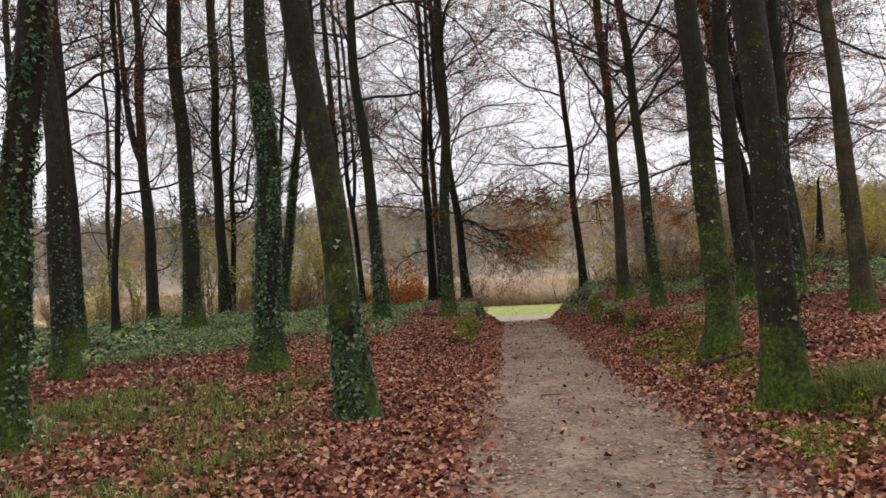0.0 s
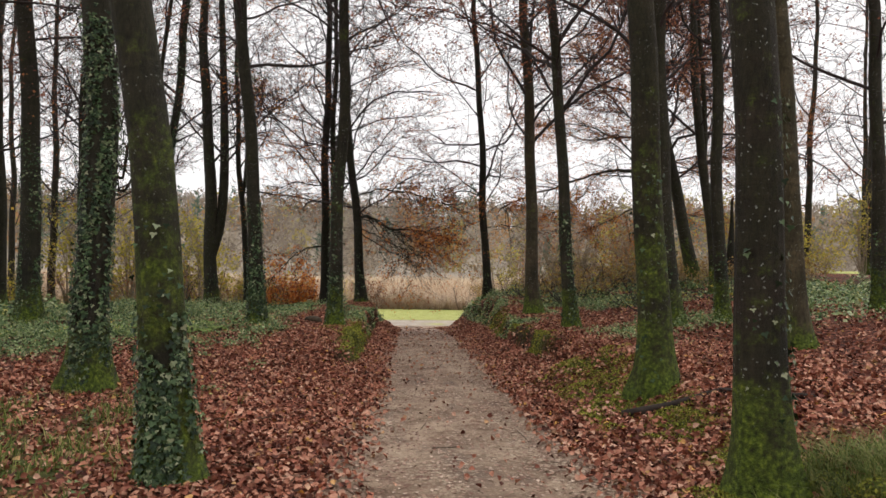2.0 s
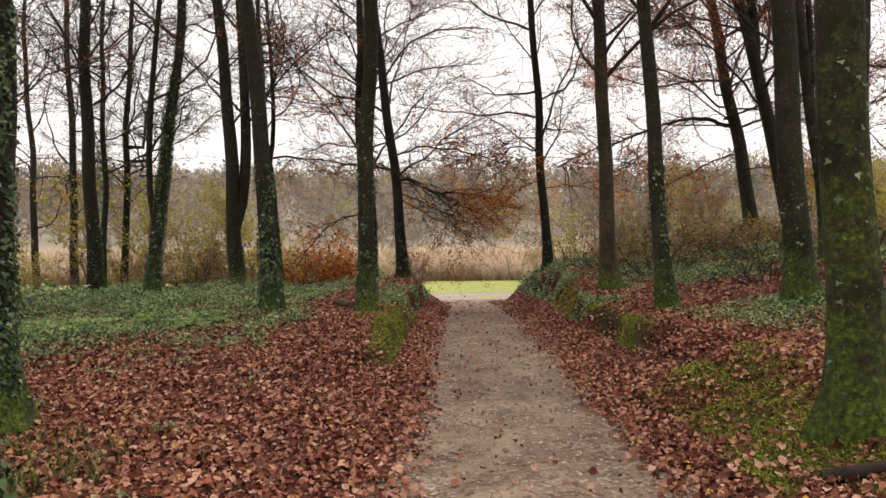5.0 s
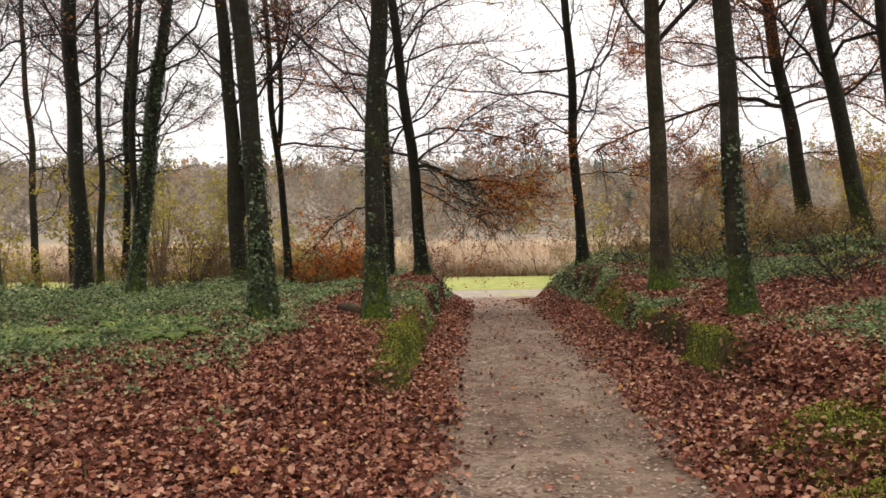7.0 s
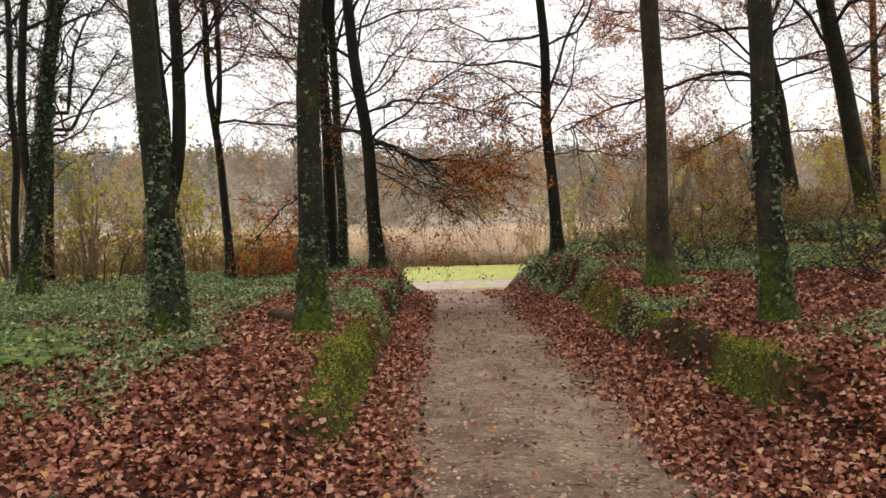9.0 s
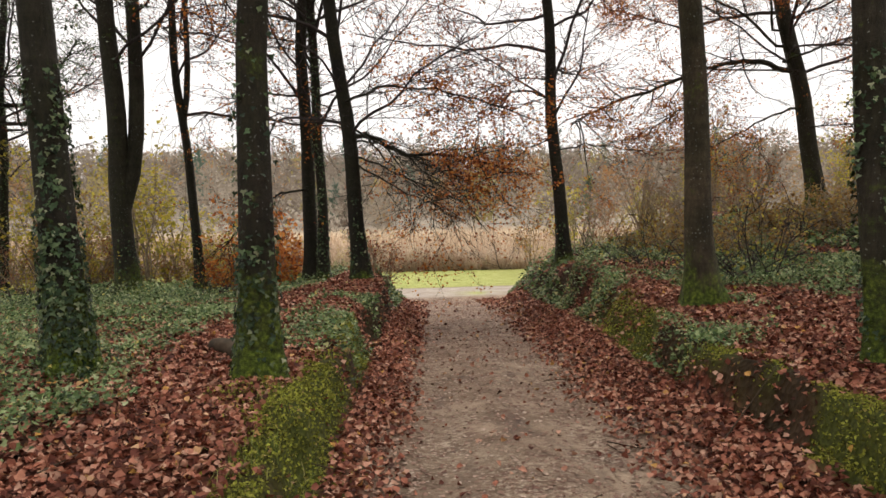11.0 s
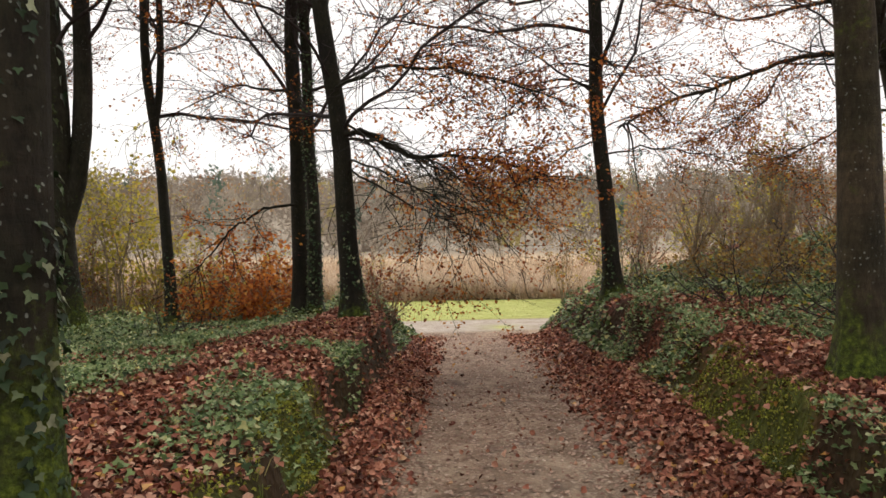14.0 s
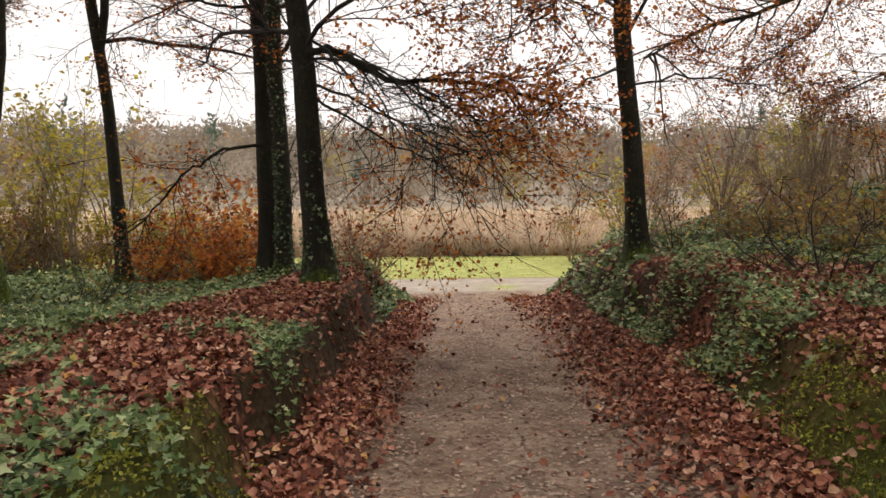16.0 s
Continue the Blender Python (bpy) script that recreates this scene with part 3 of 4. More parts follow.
def ivy_coat(geo, h, line, taper, low, high, count, rng, side=None, size=0.043):
    hh = low + (high - low) * rng.beta(1.0, 1.25, count * 3)
    ang = rng.uniform(0, 2 * math.pi, count * 3)
    if side is not None:
        ang = side + rng.normal(0, 0.9, count * 3)
    keep = patchy(ang * 1.2 + 40, hh, 0.55, int(rng.integers(1000))) > 0.36
    hh, ang = hh[keep][:count], ang[keep][:count]
    r = np.interp(hh, h, taper) * (1 + 0.2 * np.exp(-hh / 0.7) + 0.35 * np.exp(-hh / 0.2)) + rng.uniform(0.012, 0.045, len(hh))
    out = np.stack([np.cos(ang), np.sin(ang), np.zeros(len(ang))], -1)
    at = np.stack([np.interp(hh, h, line[:, 0]), np.interp(hh, h, line[:, 1]), hh], -1) + out * r[:, None]
    up = unit(out + np.array([0, 0, 0.45]) + rng.normal(0, 0.35, out.shape))
    ahead = unit(np.cross(up, np.cross(np.array([0, 0, -1.0]) + rng.normal(0, 0.4, out.shape), up)))
    leaves(geo, at, (np.cross(ahead, up), ahead, up), size * rng.uniform(0.6, 1.35, len(at)), 0.68, 0.12, True, True)


def tree(x, y, lean, girth, label, bark=None, height=17.0, low=5.0, limbs=20, leafy=0.21, foliage=None, ivy=None, fork=None,
         own_limbs=(), reach=1.1, flare=0.8, seed=0, group="woodland trees", fine=7):
    """A tree on an empty at its foot: trunk, branches with their twigs, the leaves still hanging, and ivy."""
    rng = np.random.default_rng(seed + 100)
    root = new("tree")
    root.location = (x, y, float(ground_height(x, y)) - 0.02)
    tagged(root, label, "tree", group)
    bark = bark or BARK
    girth *= 0.87
    trunk, wood, ends = Geo(), Geo(), []
    h, line = trunk_line(lean, height, rng)
    taper = stem(trunk, h, line, girth / 2, rng, flare)
    axes = [(h, line, taper, low)]
    if fork:
        fh, fdx, fdy, ratio = fork
        fb = np.array([np.interp(fh, h, line[:, k]) for k in range(3)])
        hh = np.linspace(0, height * 0.9 - fh, 18)
        bend = 1 - np.exp(-hh / 1.2)
        fl = fb + np.stack([fdx * bend + lean[0] * hh, fdy * bend + lean[1] * hh, hh], -1)
        fr = np.interp(fh, h, taper) * ratio * (1 - 0.75 * hh / hh[-1])
        tube(trunk, fl, fr, 12)
        axes.append((fl[:, 2], fl, fr, max(low, fh + 1.5)))
    boughs = []
    dense_twigs = 3.4 * fine / 8
    for ah, al, at_r, a_low in axes:
        count = limbs if len(axes) == 1 else max(4, limbs * 2 // 3)
        for k in range(count):
            hh = a_low + (height * 0.93 - a_low) * ((k + rng.uniform(0, 0.8)) / count) ** 1.3
            s = np.array([np.interp(hh, ah, al[:, c]) for c in range(3)])
            az = k * 2.4 + rng.normal(0, 0.5)
            el = rng.uniform(0.1, 0.8) + 0.5 * hh / height
            ln = reach * (1 - 0.55 * hh / height) * rng.uniform(2.6, 5.2)
            bl = limb_line(s, (math.cos(az) * math.cos(el), math.sin(az) * math.cos(el), math.sin(el)), ln, rng, rng.uniform(-0.03, 0.06))
            r0 = min(np.interp(hh, ah, at_r) * 0.5, 0.009 + ln * 0.0065)
            boughs.append((bl, r0, hh))
    for pts, r0 in own_limbs:
        pts = np.asarray(pts, float) - np.array(root.location)
        u = np.linspace(0, len(pts) - 1, len(pts) * 3)
        dense = np.stack([np.interp(u, np.arange(len(pts)), pts[:, c]) for c in range(3)], -1)
        dense[1:-1] = (dense[:-2] + dense[1:-1] * 2 + dense[2:]) / 4
        dense[1:-1] += rng.normal(0, 0.02, dense[1:-1].shape)
        s = np.array([np.interp(dense[0, 2], h, line[:, c]) for c in range(3)])
        boughs.append((np.vstack([s, dense]), r0, 0.0))
    part("trunk", trunk, bark, root)
    crown = Geo()
    for n, (bl, r0, hh) in enumerate(boughs):
        wood, ends, twig_lines = Geo(), [], [bl[len(bl) // 2:]]
        tube(wood, bl, np.linspace(r0, r0 * 0.3, len(bl)), 6)
        ln = np.linalg.norm(np.diff(bl, axis=0), axis=1).sum()
        for p, d in zip(*along(bl, rng.uniform(0.12, 0.99, max(5, int(ln * (dense_twigs if hh else 5.5)))))):
            side = unit(np.cross(d, rng.normal(0, 1, 3)) * np.array([1, 1, 0.3]))
            sub = limb_line(p, d * 0.7 + side * 0.9, rng.uniform(0.6, 2.1) * min(1, ln / 3), rng, 0.02 if hh else -0.06, 5, 0.22)
            tube(wood, sub, np.linspace(max(r0 * 0.3, 0.005), 0.003, 6), 4)
            twig_lines.append(sub)
        spray(wood, ends, twig_lines, rng, fine, thick=0.006 if hh else 0.005)
        part("limb", wood, TWIG if hh else bark, root)
        tips = np.concatenate(ends)
        clump = patchy(tips[:, 0] * 0.8 + tips[:, 2] * 0.5, tips[:, 1] * 0.8 - tips[:, 2] * 0.6, 0.9, seed)
        much = leafy * (1 - 0.3 * smooth(6, 11, tips[:, 2])) if hh else np.full(len(tips), 0.68 if leafy > 0.28 else 0.36 if leafy > 0.18 else 0.05)
        tips = tips[rng.random(len(tips)) < much * smooth(0.2, 0.65, clump) * 1.7]
        rep = 3
        core = np.stack([np.interp(tips[:, 2], h, line[:, c]) for c in (0, 1)], -1)
        off = tips[:, :2] - core
        tips = tips[(np.linalg.norm(off, axis=1) > (1.3 if hh else 0.6)) & ((np.abs(off[:, 0]) > 0.55) | (off[:, 1] > 0))]
        tips = np.repeat(tips, rep, axis=0) + rng.normal(0, 0.05, (len(tips) * rep, 3))
        leaves(crown, tips, leaf_frame(len(tips), (0, 0, 1), rng, 0.7), rng.uniform(0.036, 0.066, len(tips)), 0.6, 0.2, False)
    part("foliage", crown, foliage or BROWN, root, flat=True)
    if ivy:
        coat = Geo()
        for iv in (ivy if isinstance(ivy, list) else [ivy]):
            ivy_coat(coat, h, line, taper, iv[0], iv[1], int(iv[2] * 1.7), rng, iv[3] if len(iv) > 3 else None)
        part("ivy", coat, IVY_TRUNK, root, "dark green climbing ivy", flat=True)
    return root


S = -math.pi / 2
tree(-2.58, 11.42, (0.008, -0.02), 0.43, "tall dark trunk wrapped in ivy to great height", ivy=[(0, 4.2, 1500, S + 0.3), (0, 6, 500)], low=6, fine=4, limbs=11, seed=1, flare=1.0)
tree(-0.93, 7.96, (-0.10, 0.009), 0.38, "leaning beech trunk green with moss, ivy at its foot", BARK_MOSSY, ivy=[(0, 1.25, 620, S), (0, 1.9, 120)], low=7, fine=4, limbs=11, seed=2, flare=0.6)
tree(3.67, 10.38, (-0.061, 0.004), 0.39, "straight mossy beech trunk with spreading roots among leaves", BARK_MOSSY, ivy=(0, 3, 70), low=6, fine=4, limbs=11, seed=3, flare=0.8)
tree(3.02, 6.92, (-0.073, 0.009), 0.36, "lichen-spotted beech trunk with a green mossy foot beside the path", BARK_FOOT, ivy=(0.5, 2.6, 90, -0.6), low=6.5, fine=4, limbs=11, seed=4, flare=0.9)
tree(0.08, 17.34, (0.005, 0.045), 0.29, "beech trunk with mossy flared foot on the bank", BARK_FOOT, ivy=[(0, 3.2, 240), (0, 1.2, 230)], low=5.5, seed=5, flare=0.85)
tree(-1.44, 17.85, (-0.058, -0.02), 0.32, "leaning trunk with dense ivy round its lower half", ivy=[(0, 2.4, 900), (0, 1.2, 300)], low=5, seed=6)
tree(4.58, 16.76, (-0.088, 0.011), 0.27, "leaning beech trunk with ivy on the bank top", ivy=(0, 2.3, 420), low=4.0, limbs=26, seed=7, leafy=0.42, reach=1.25)
tree(4.57, 19.91, (-0.039, 0.034), 0.33, "straight brown trunk with a bright mossy foot", BARK_GREEN_FOOT, low=3.9, limbs=26, seed=8, flare=1.1, leafy=0.44, reach=1.25)
tree(4.88, 27.38, (-0.066, 0.028), 0.30, "dark beech beside the end of the path", BARK_DARK, low=2.9, limbs=24, leafy=0.42, foliage=BROWN, seed=9, ivy=(0, 1, 60),
     own_limbs=[([(4.39, 27, 3.23), (3.9, 27, 3.38), (3.66, 27, 3.25), (3.37, 27.2, 2.89), (2.9, 27.4, 2.76)], 0.025),
                ([(4.6, 27.3, 2.4), (4.1, 27, 2.25), (3.6, 26.8, 1.9), (3.3, 26.7, 1.5)], 0.018),
                ([(4.5, 27.3, 3.6), (3.9, 26.8, 3.6), (3.2, 26.5, 3.3), (2.5, 26.3, 3.0)], 0.02),
                ([(4.75, 27.3, 2.2), (5.3, 27, 2.3), (6.0, 26.8, 2.2), (6.6, 26.7, 2.0)], 0.018)])
tree(0.74, 25.86, (-0.093, 0.011), 0.32, "dark leaning beech hung with orange leaves over the path", BARK_DARK, low=2.6, limbs=19, leafy=0.29, foliage=RUST, seed=10,
     ivy=(0, 1.6, 220), fine=9,
     own_limbs=[([(0.67, 25.8, 2.37), (1.0, 25.8, 2.4), (1.48, 25.6, 2.02), (2.15, 25.5, 2.04), (2.81, 25.4, 1.9), (3.4, 25.4, 1.75)], 0.045),
                ([(0.69, 25.8, 1.88), (1.14, 25.9, 1.62), (1.62, 26, 1.3), (2.2, 26, 1.1)], 0.02),
                ([(0.75, 25.8, 2.0), (1.3, 25.5, 1.75), (1.9, 25.4, 1.45), (2.6, 25.4, 1.15)], 0.02),
                ([(0.52, 25.8, 3.0), (1.2, 25.2, 3.2), (2.0, 24.8, 3.1), (2.9, 24.6, 2.8), (3.5, 24.6, 2.6)], 0.03),
                ([(0.67, 25.8, 2.5), (1.0, 25.4, 2.2), (1.3, 25.2, 1.8), (1.7, 25.1, 1.5), (2.1, 25.0, 1.25)], 0.02),
                ([(0.7, 25.8, 2.4), (1.5, 25.4, 2.1), (2.0, 25.2, 1.75), (2.6, 25.1, 1.55)], 0.02),
                ([(0.8, 25.8, 2.3), (1.3, 25.2, 2.2), (1.9, 24.9, 1.7), (2.4, 24.8, 1.35)], 0.02)])
tree(-0.44, 29.36, (-0.010, 0.002), 0.37, "thick dark trunk beside the path's far end", BARK_DARK, low=3.2, leafy=0.2, foliage=RUST, seed=11,
     own_limbs=[([(-0.57, 29, 1.47), (-1.0, 29, 1.43), (-1.34, 28.9, 1.2), (-1.64, 28.8, 1.03), (-1.86, 28.8, 0.69), (-2.17, 28.7, 0.34), (-2.46, 28.7, 0.08)], 0.03),
                ([(-0.56, 29, 3.47), (-1.02, 29, 3.53), (-1.43, 29, 3.64), (-2.05, 29, 3.4), (-2.73, 29, 3.0)], 0.03)])
tree(-0.14, 28.9, (-0.016, 0.0), 0.26, "slim ivy-clad trunk close against a thicker one", BARK_DARK, low=4, seed=12, ivy=(0, 6, 900))
tree(-3.18, 30.75, (-0.075, 0.032), 0.26, "dark trunk forked into two stems", BARK_DARK, low=4, seed=13, fork=(4.0, 0.35, 0, 0.8), ivy=(0, 1.6, 120))
tree(-3.89, 27.58, (-0.047, -0.003), 0.48, "double-stemmed beech trunk rising from one foot", BARK, low=4.5, seed=14, fork=(1.8, 0.55, 0.1, 0.85), ivy=(0, 1.5, 160))
tree(-4.50, 21.68, (0.108, 0.037), 0.27, "leaning trunk buried in dark ivy", ivy=[(0, 4.5, 2200), (0, 8, 800)], low=4, seed=15, flare=1.0, fork=(1.3, -0.42, 0, 0.6),
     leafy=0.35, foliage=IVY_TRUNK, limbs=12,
     own_limbs=[([(-4.15, 21.7, 2.6), (-3.95, 21.6, 3.1), (-3.7, 21.5, 3.7), (-3.45, 21.5, 4.1)], 0.025),
                ([(-4.7, 21.7, 2.3), (-4.45, 21.6, 2.9), (-4.3, 21.6, 3.5)], 0.02)])
tree(-7.37, 26.35, (-0.010, -0.008), 0.43, "tall straight beech trunk with ivy at its foot", BARK_DARK, low=5, seed=16, ivy=(0, 2.5, 300))
tree(-8.96, 31.32, (0.021, 0.004), 0.24, "slim straight woodland trunk, leafless below", BARK, low=4, seed=17)
tree(-9.3, 34.2, (0.046, 0.007), 0.3, "ivy-hung tree with crooked boughs", BARK_DARK, low=3.0, leafy=0.35, foliage=IVY_TRUNK, own_limbs=[([(-8.44, 34.2, 3.45), (-7.99, 34.2, 4.2), (-7.47, 34.2, 4.96), (-7.02, 34.2, 5.71)], 0.06), ([(-8.5, 34.2, 3.95), (-8.35, 34.2, 5.3), (-8.06, 34.2, 6.3), (-7.62, 34.2, 7.13)], 0.07), ([(-8.56, 34.2, 3.28), (-8.81, 34.2, 4.29), (-9.27, 34.2, 4.96), (-9.74, 34.2, 5.3)], 0.04)],  seed=18, ivy=[(0, 7, 700)], limbs=19)
tree(-6.01, 18.73, (-0.021, 0.0), 0.47, "straight trunk with ivy up its lower half", ivy=[(0, 4, 900), (0, 1.5, 200)], low=5.5, seed=19)
tree(-10.43, 28.08, (-0.023, 0.001), 0.5, "beech trunk forking high overhead", low=5, seed=20, fork=(6.0, -0.5, 0, 0.8))
tree(-8.23, 19.55, (0.042, 0.001), 0.2, "slim leaning woodland trunk in ivy carpet", BARK_DARK, low=3.5, seed=21)
tree(-5.89, 12.12, (-0.022, -0.001), 0.38, "dark trunk with ivy round its foot", low=6, fine=4, limbs=11, seed=22, ivy=(0, 3, 500), fork=(4.2, -0.5, 0.2, 0.8))
tree(-4.20, 7.35, (0.099, 0.003), 0.36, "mossy trunk thick with climbing ivy", BARK_MOSSY, low=7, fine=4, limbs=11, seed=23, ivy=[(0, 4.5, 1500)])
tree(-9.80, 18.27, (0.040, 0.001), 0.3, "dark trunk at the glade's edge", BARK_DARK, low=5, seed=24, ivy=(0, 3, 200))
tree(-7.40, 15.88, (-0.033, -0.001), 0.3, "dark trunk with ivy low down", BARK, low=5, seed=25, ivy=(0, 2, 250))
tree(7.02, 13.15, (-0.089, -0.007), 0.32, "grey-brown trunk over a hollow between its roots", BARK_PALE, low=5.5, limbs=11, leafy=0.1, seed=26, flare=1.1)
tree(12.65, 31.13, (-0.19, 0.017), 0.54, "leaning beech with a long arching limb", BARK, low=3.6, fine=9, leafy=0.6, foliage=RUST, seed=27, limbs=30, reach=1.7,
     own_limbs=[([(11.52, 31, 4.39), (10.81, 31, 4.63), (10.08, 31, 4.6), (9.07, 30.8, 4.25), (7.63, 30.6, 3.76), (6.5, 30.4, 3.35), (5.8, 30.3, 3.0)], 0.075),
                ([(11.71, 31, 3.42), (10.83, 31, 3.07), (9.96, 31, 2.58), (9.2, 30.9, 2.3)], 0.035),
                ([(11.3, 31, 5.0), (10.3, 30.8, 5.8), (9.2, 30.6, 6.2), (8.0, 30.4, 6.2), (7.0, 30.3, 6.0)], 0.04),
                ([(11.5, 31, 4.6), (12.5, 30.5, 5.0), (13.5, 30, 5.2), (14.6, 29.6, 5.1)], 0.04),
                ([(11.2, 31, 5.4), (10.6, 30, 6.3), (9.8, 29.3, 6.9), (8.9, 28.8, 7.2)], 0.035),
                ([(12.1, 31, 2.9), (13.0, 30.6, 3.0), (14.0, 30.2, 2.8)], 0.025),
                ([(9.6, 31, 4.4), (9.0, 30.6, 3.6), (8.2, 30.3, 3.1), (7.4, 30.2, 2.7)], 0.025)])
tree(10.7, 24.6, (-0.255, 0.012), 0.44, "strongly leaning forked beech trunk on the slope", BARK, low=3.0, limbs=28, reach=1.4, fine=9, leafy=0.55, foliage=BROWN, seed=28, fork=(4.6, 0.45, 0.1, 0.8))
tree(6.12, 15.75, (-0.07, 0.004), 0.42, "beech trunk standing among ivy", BARK, low=4.2, limbs=16, leafy=0.25, seed=29, ivy=(0, 2, 200))
tree(7.18, 15.89, (-0.056, 0.002), 0.27, "straight beech trunk standing among ivy", BARK, low=4.5, limbs=11, leafy=0.1, seed=30, ivy=(0, 1.5, 120))
tree(10.05, 15.49, (-0.058, 0.004), 0.3, "beech trunk with low dead boughs", BARK, low=3, limbs=11, leafy=0.1, seed=31, ivy=(0, 1.5, 160))
tree(10.3, 22.5, (-0.12, 0.0), 0.33, "slim forked beech standing on the slope", BARK, low=3.4, seed=32, leafy=0.25, fork=(3.4, 0.3, 0.1, 0.6))


# ---- shrubs, saplings and thicket ----
def shrub(name, label, category, tall, stems, leafy, foliage, bark, seed, spread=0.5, per=6, group="", leaf=0.06):
    rng = np.random.default_rng(seed + 500)
    root = tagged(new(name), label, category, group)
    ends, joined = [], Geo()
    for k in range(stems):
        wood, lines = (joined if name == "bare_thicket" else Geo()), []
        az, el = rng.uniform(0, 6.28), rng.uniform(1.1, 1.52) if spread < 0.5 else rng.uniform(0.75, 1.45)
        foot = np.array([math.cos(az), math.sin(az), 0]) * rng.uniform(0, 0.25 * spread)
        foot[2] = -0.15
        way = (math.cos(az) * math.cos(el) * spread * 2, math.sin(az) * math.cos(el) * spread * 2, math.sin(el))
        ln = tall * rng.uniform(0.5, 1.1)
        bl = limb_line(foot, way, ln, rng, -0.01, 7, 0.12)
        tube(wood, bl, np.linspace(0.006 + 0.006 * ln, 0.004, 8), 4)
        lines.append(bl[2:])
        for p, d in zip(*along(bl, rng.uniform(0.25, 0.95, 4))):
            sub = limb_line(p, d + rng.normal(0, 0.7, 3), ln * rng.uniform(0.15, 0.4), rng, 0, 3, 0.2)
            tube(wood, sub, np.linspace(0.008, 0.004, 4), 3)
            lines.append(sub)
        spray(wood, ends, lines, rng, max(2, per // 3 + 1), 0.55, 3, 0.005, 0.8)
        if wood is not joined:
            part("stem", wood, bark, root)
    if joined.n:
        part("twigwork", joined, bark, root)
    if leafy:
        tips = np.concatenate(ends)
        tips = np.repeat(tips[rng.random(len(tips)) < leafy], 2, axis=0)
        tips = tips + rng.normal(0, 0.07, tips.shape)
        geo = Geo()
        leaves(geo, tips, leaf_frame(len(tips), (0, 0, 1), rng, 0.7), leaf * rng.uniform(0.6, 1.3, len(tips)), 0.6, 0.2, False)
        part("foliage", geo, foliage, root, flat=True)
    return root


def put(ob, x, y, turn=0.0, size=1.0):
    ob.matrix_basis = Matrix.Translation((x, y, float(ground_height(x, y)))) @ Matrix.Rotation(turn, 4, "Z") @ Matrix.Scale(size, 4)
    return ob


def put_copy(ob, x, y, turn, size):
    made = copy_thing(ob, Matrix.Identity(4))
    return put(made, x, y, turn, size)


put(shrub("beech_bush", "low beech bush holding rust-orange leaves", "bush", 1.8, 26, 1.0, RUST, STEM, 1, 1.0, 10, "", 0.1), -1.75, 31.0)
put(shrub("red_bush", "small bush with dull red leaves on the bank end", "bush", 1.5, 12, 0.4, BROWN, STEM, 2, 0.7), 1.05, 28.6)
put(shrub("yellow_bush", "pale yellow bush at the meadow's far edge", "bush", 1.9, 14, 0.6, YELLOW, STEM, 3, 0.8), 0.4, 47.6)
put(shrub("bank_bush", "leafless twiggy bush with few ochre leaves on the bank", "bush", 1.7, 9, 0.12, OCHRE, STEM, 4, 0.7), 5.6, 29.4)
put(shrub("bare_willow", "bare leaning willow at the reeds' edge", "shrub", 2.1, 8, 0.0, None, TWIG, 5, 1.6, 3), 6.9, 46.9)
kinds = [
    shrub("hazel_shrub", "tall thin-stemmed shrub with yellow-green leaves", "shrub", 4.2, 10, 0.5, YELLOW, STEM, 11, 0.28, 8, "wood-edge shrubs", 0.11),
    shrub("hazel_shrub", "thin-stemmed shrub with a few ochre leaves", "shrub", 3.6, 10, 0.45, OCHRE, STEM, 12, 0.32, 8, "wood-edge shrubs", 0.1),
    shrub("bare_shrub", "leafless grey-brown shrub of thin stems", "shrub", 3.2, 11, 0.05, OCHRE, STEM, 13, 0.35, 7, "wood-edge shrubs"),
    shrub("hazel_shrub", "low shrub with yellow leaves", "shrub", 2.4, 13, 0.55, YELLOW, STEM, 14, 0.6, 8, "wood-edge shrubs", 0.1),
    shrub("bramble", "tangled bramble with dull leaves", "bramble", 1.1, 16, 0.30, OCHRE, STEM, 15, 1.3, 7, "wood-edge shrubs", 0.07),
    shrub("beech_sapling", "young beech holding copper leaves", "sapling", 2.6, 10, 0.5, BROWN, STEM, 16, 0.6, 7, "wood-edge shrubs"),
]
rng = np.random.default_rng(42)
first = [(-5.2, 33.5), (-7.4, 36), (9.0, 34.5), (-4.6, 35.6), (7.6, 27.5), (11.5, 33)]
for ob, (x, y) in zip(kinds, first):
    put(ob, x, y)
for k in range(64):
    if k < 24:
        x, y = rng.uniform(-26, -1.2), rng.uniform(32.5, 37)
        kind = rng.choice(6, p=[0.34, 0.22, 0.12, 0.2, 0.04, 0.08])
        x -= 1.5 if y > 35 else 0
    elif k < 48:
        x, y = rng.uniform(7.2, 27), rng.uniform(31, 45)
        kind = rng.choice(6, p=[0.34, 0.22, 0.12, 0.2, 0.06, 0.06])
    else:
        x, y = rng.uniform(6.2, 14), rng.uniform(23.5, 29)
        kind = 4
    put_copy(kinds[kind], x, y, rng.uniform(0, 6.3), rng.uniform(0.75, 1.2))
for k in range(36):
    if k < 30:
        x, y = rng.uniform(-19, -1.0), rng.uniform(32.2, 36.5)
        x -= 1.2 if y > 35 else 0
        kind, size = rng.choice(6, p=[0.0, 0.1, 0.12, 0.42, 0.16, 0.2]), rng.uniform(0.5, 0.95)
    else:
        x, y = rng.uniform(6.4, 10.5), rng.uniform(27.5, 32)
        kind, size = rng.choice(6, p=[0.1, 0.0, 0.7, 0.0, 0.2, 0.0]), rng.uniform(0.45, 0.8)
    put_copy(kinds[kind], x, y, rng.uniform(0, 6.3), size)
put_copy(kinds[3], 16.8, 31.0, 0.4, 1.1)
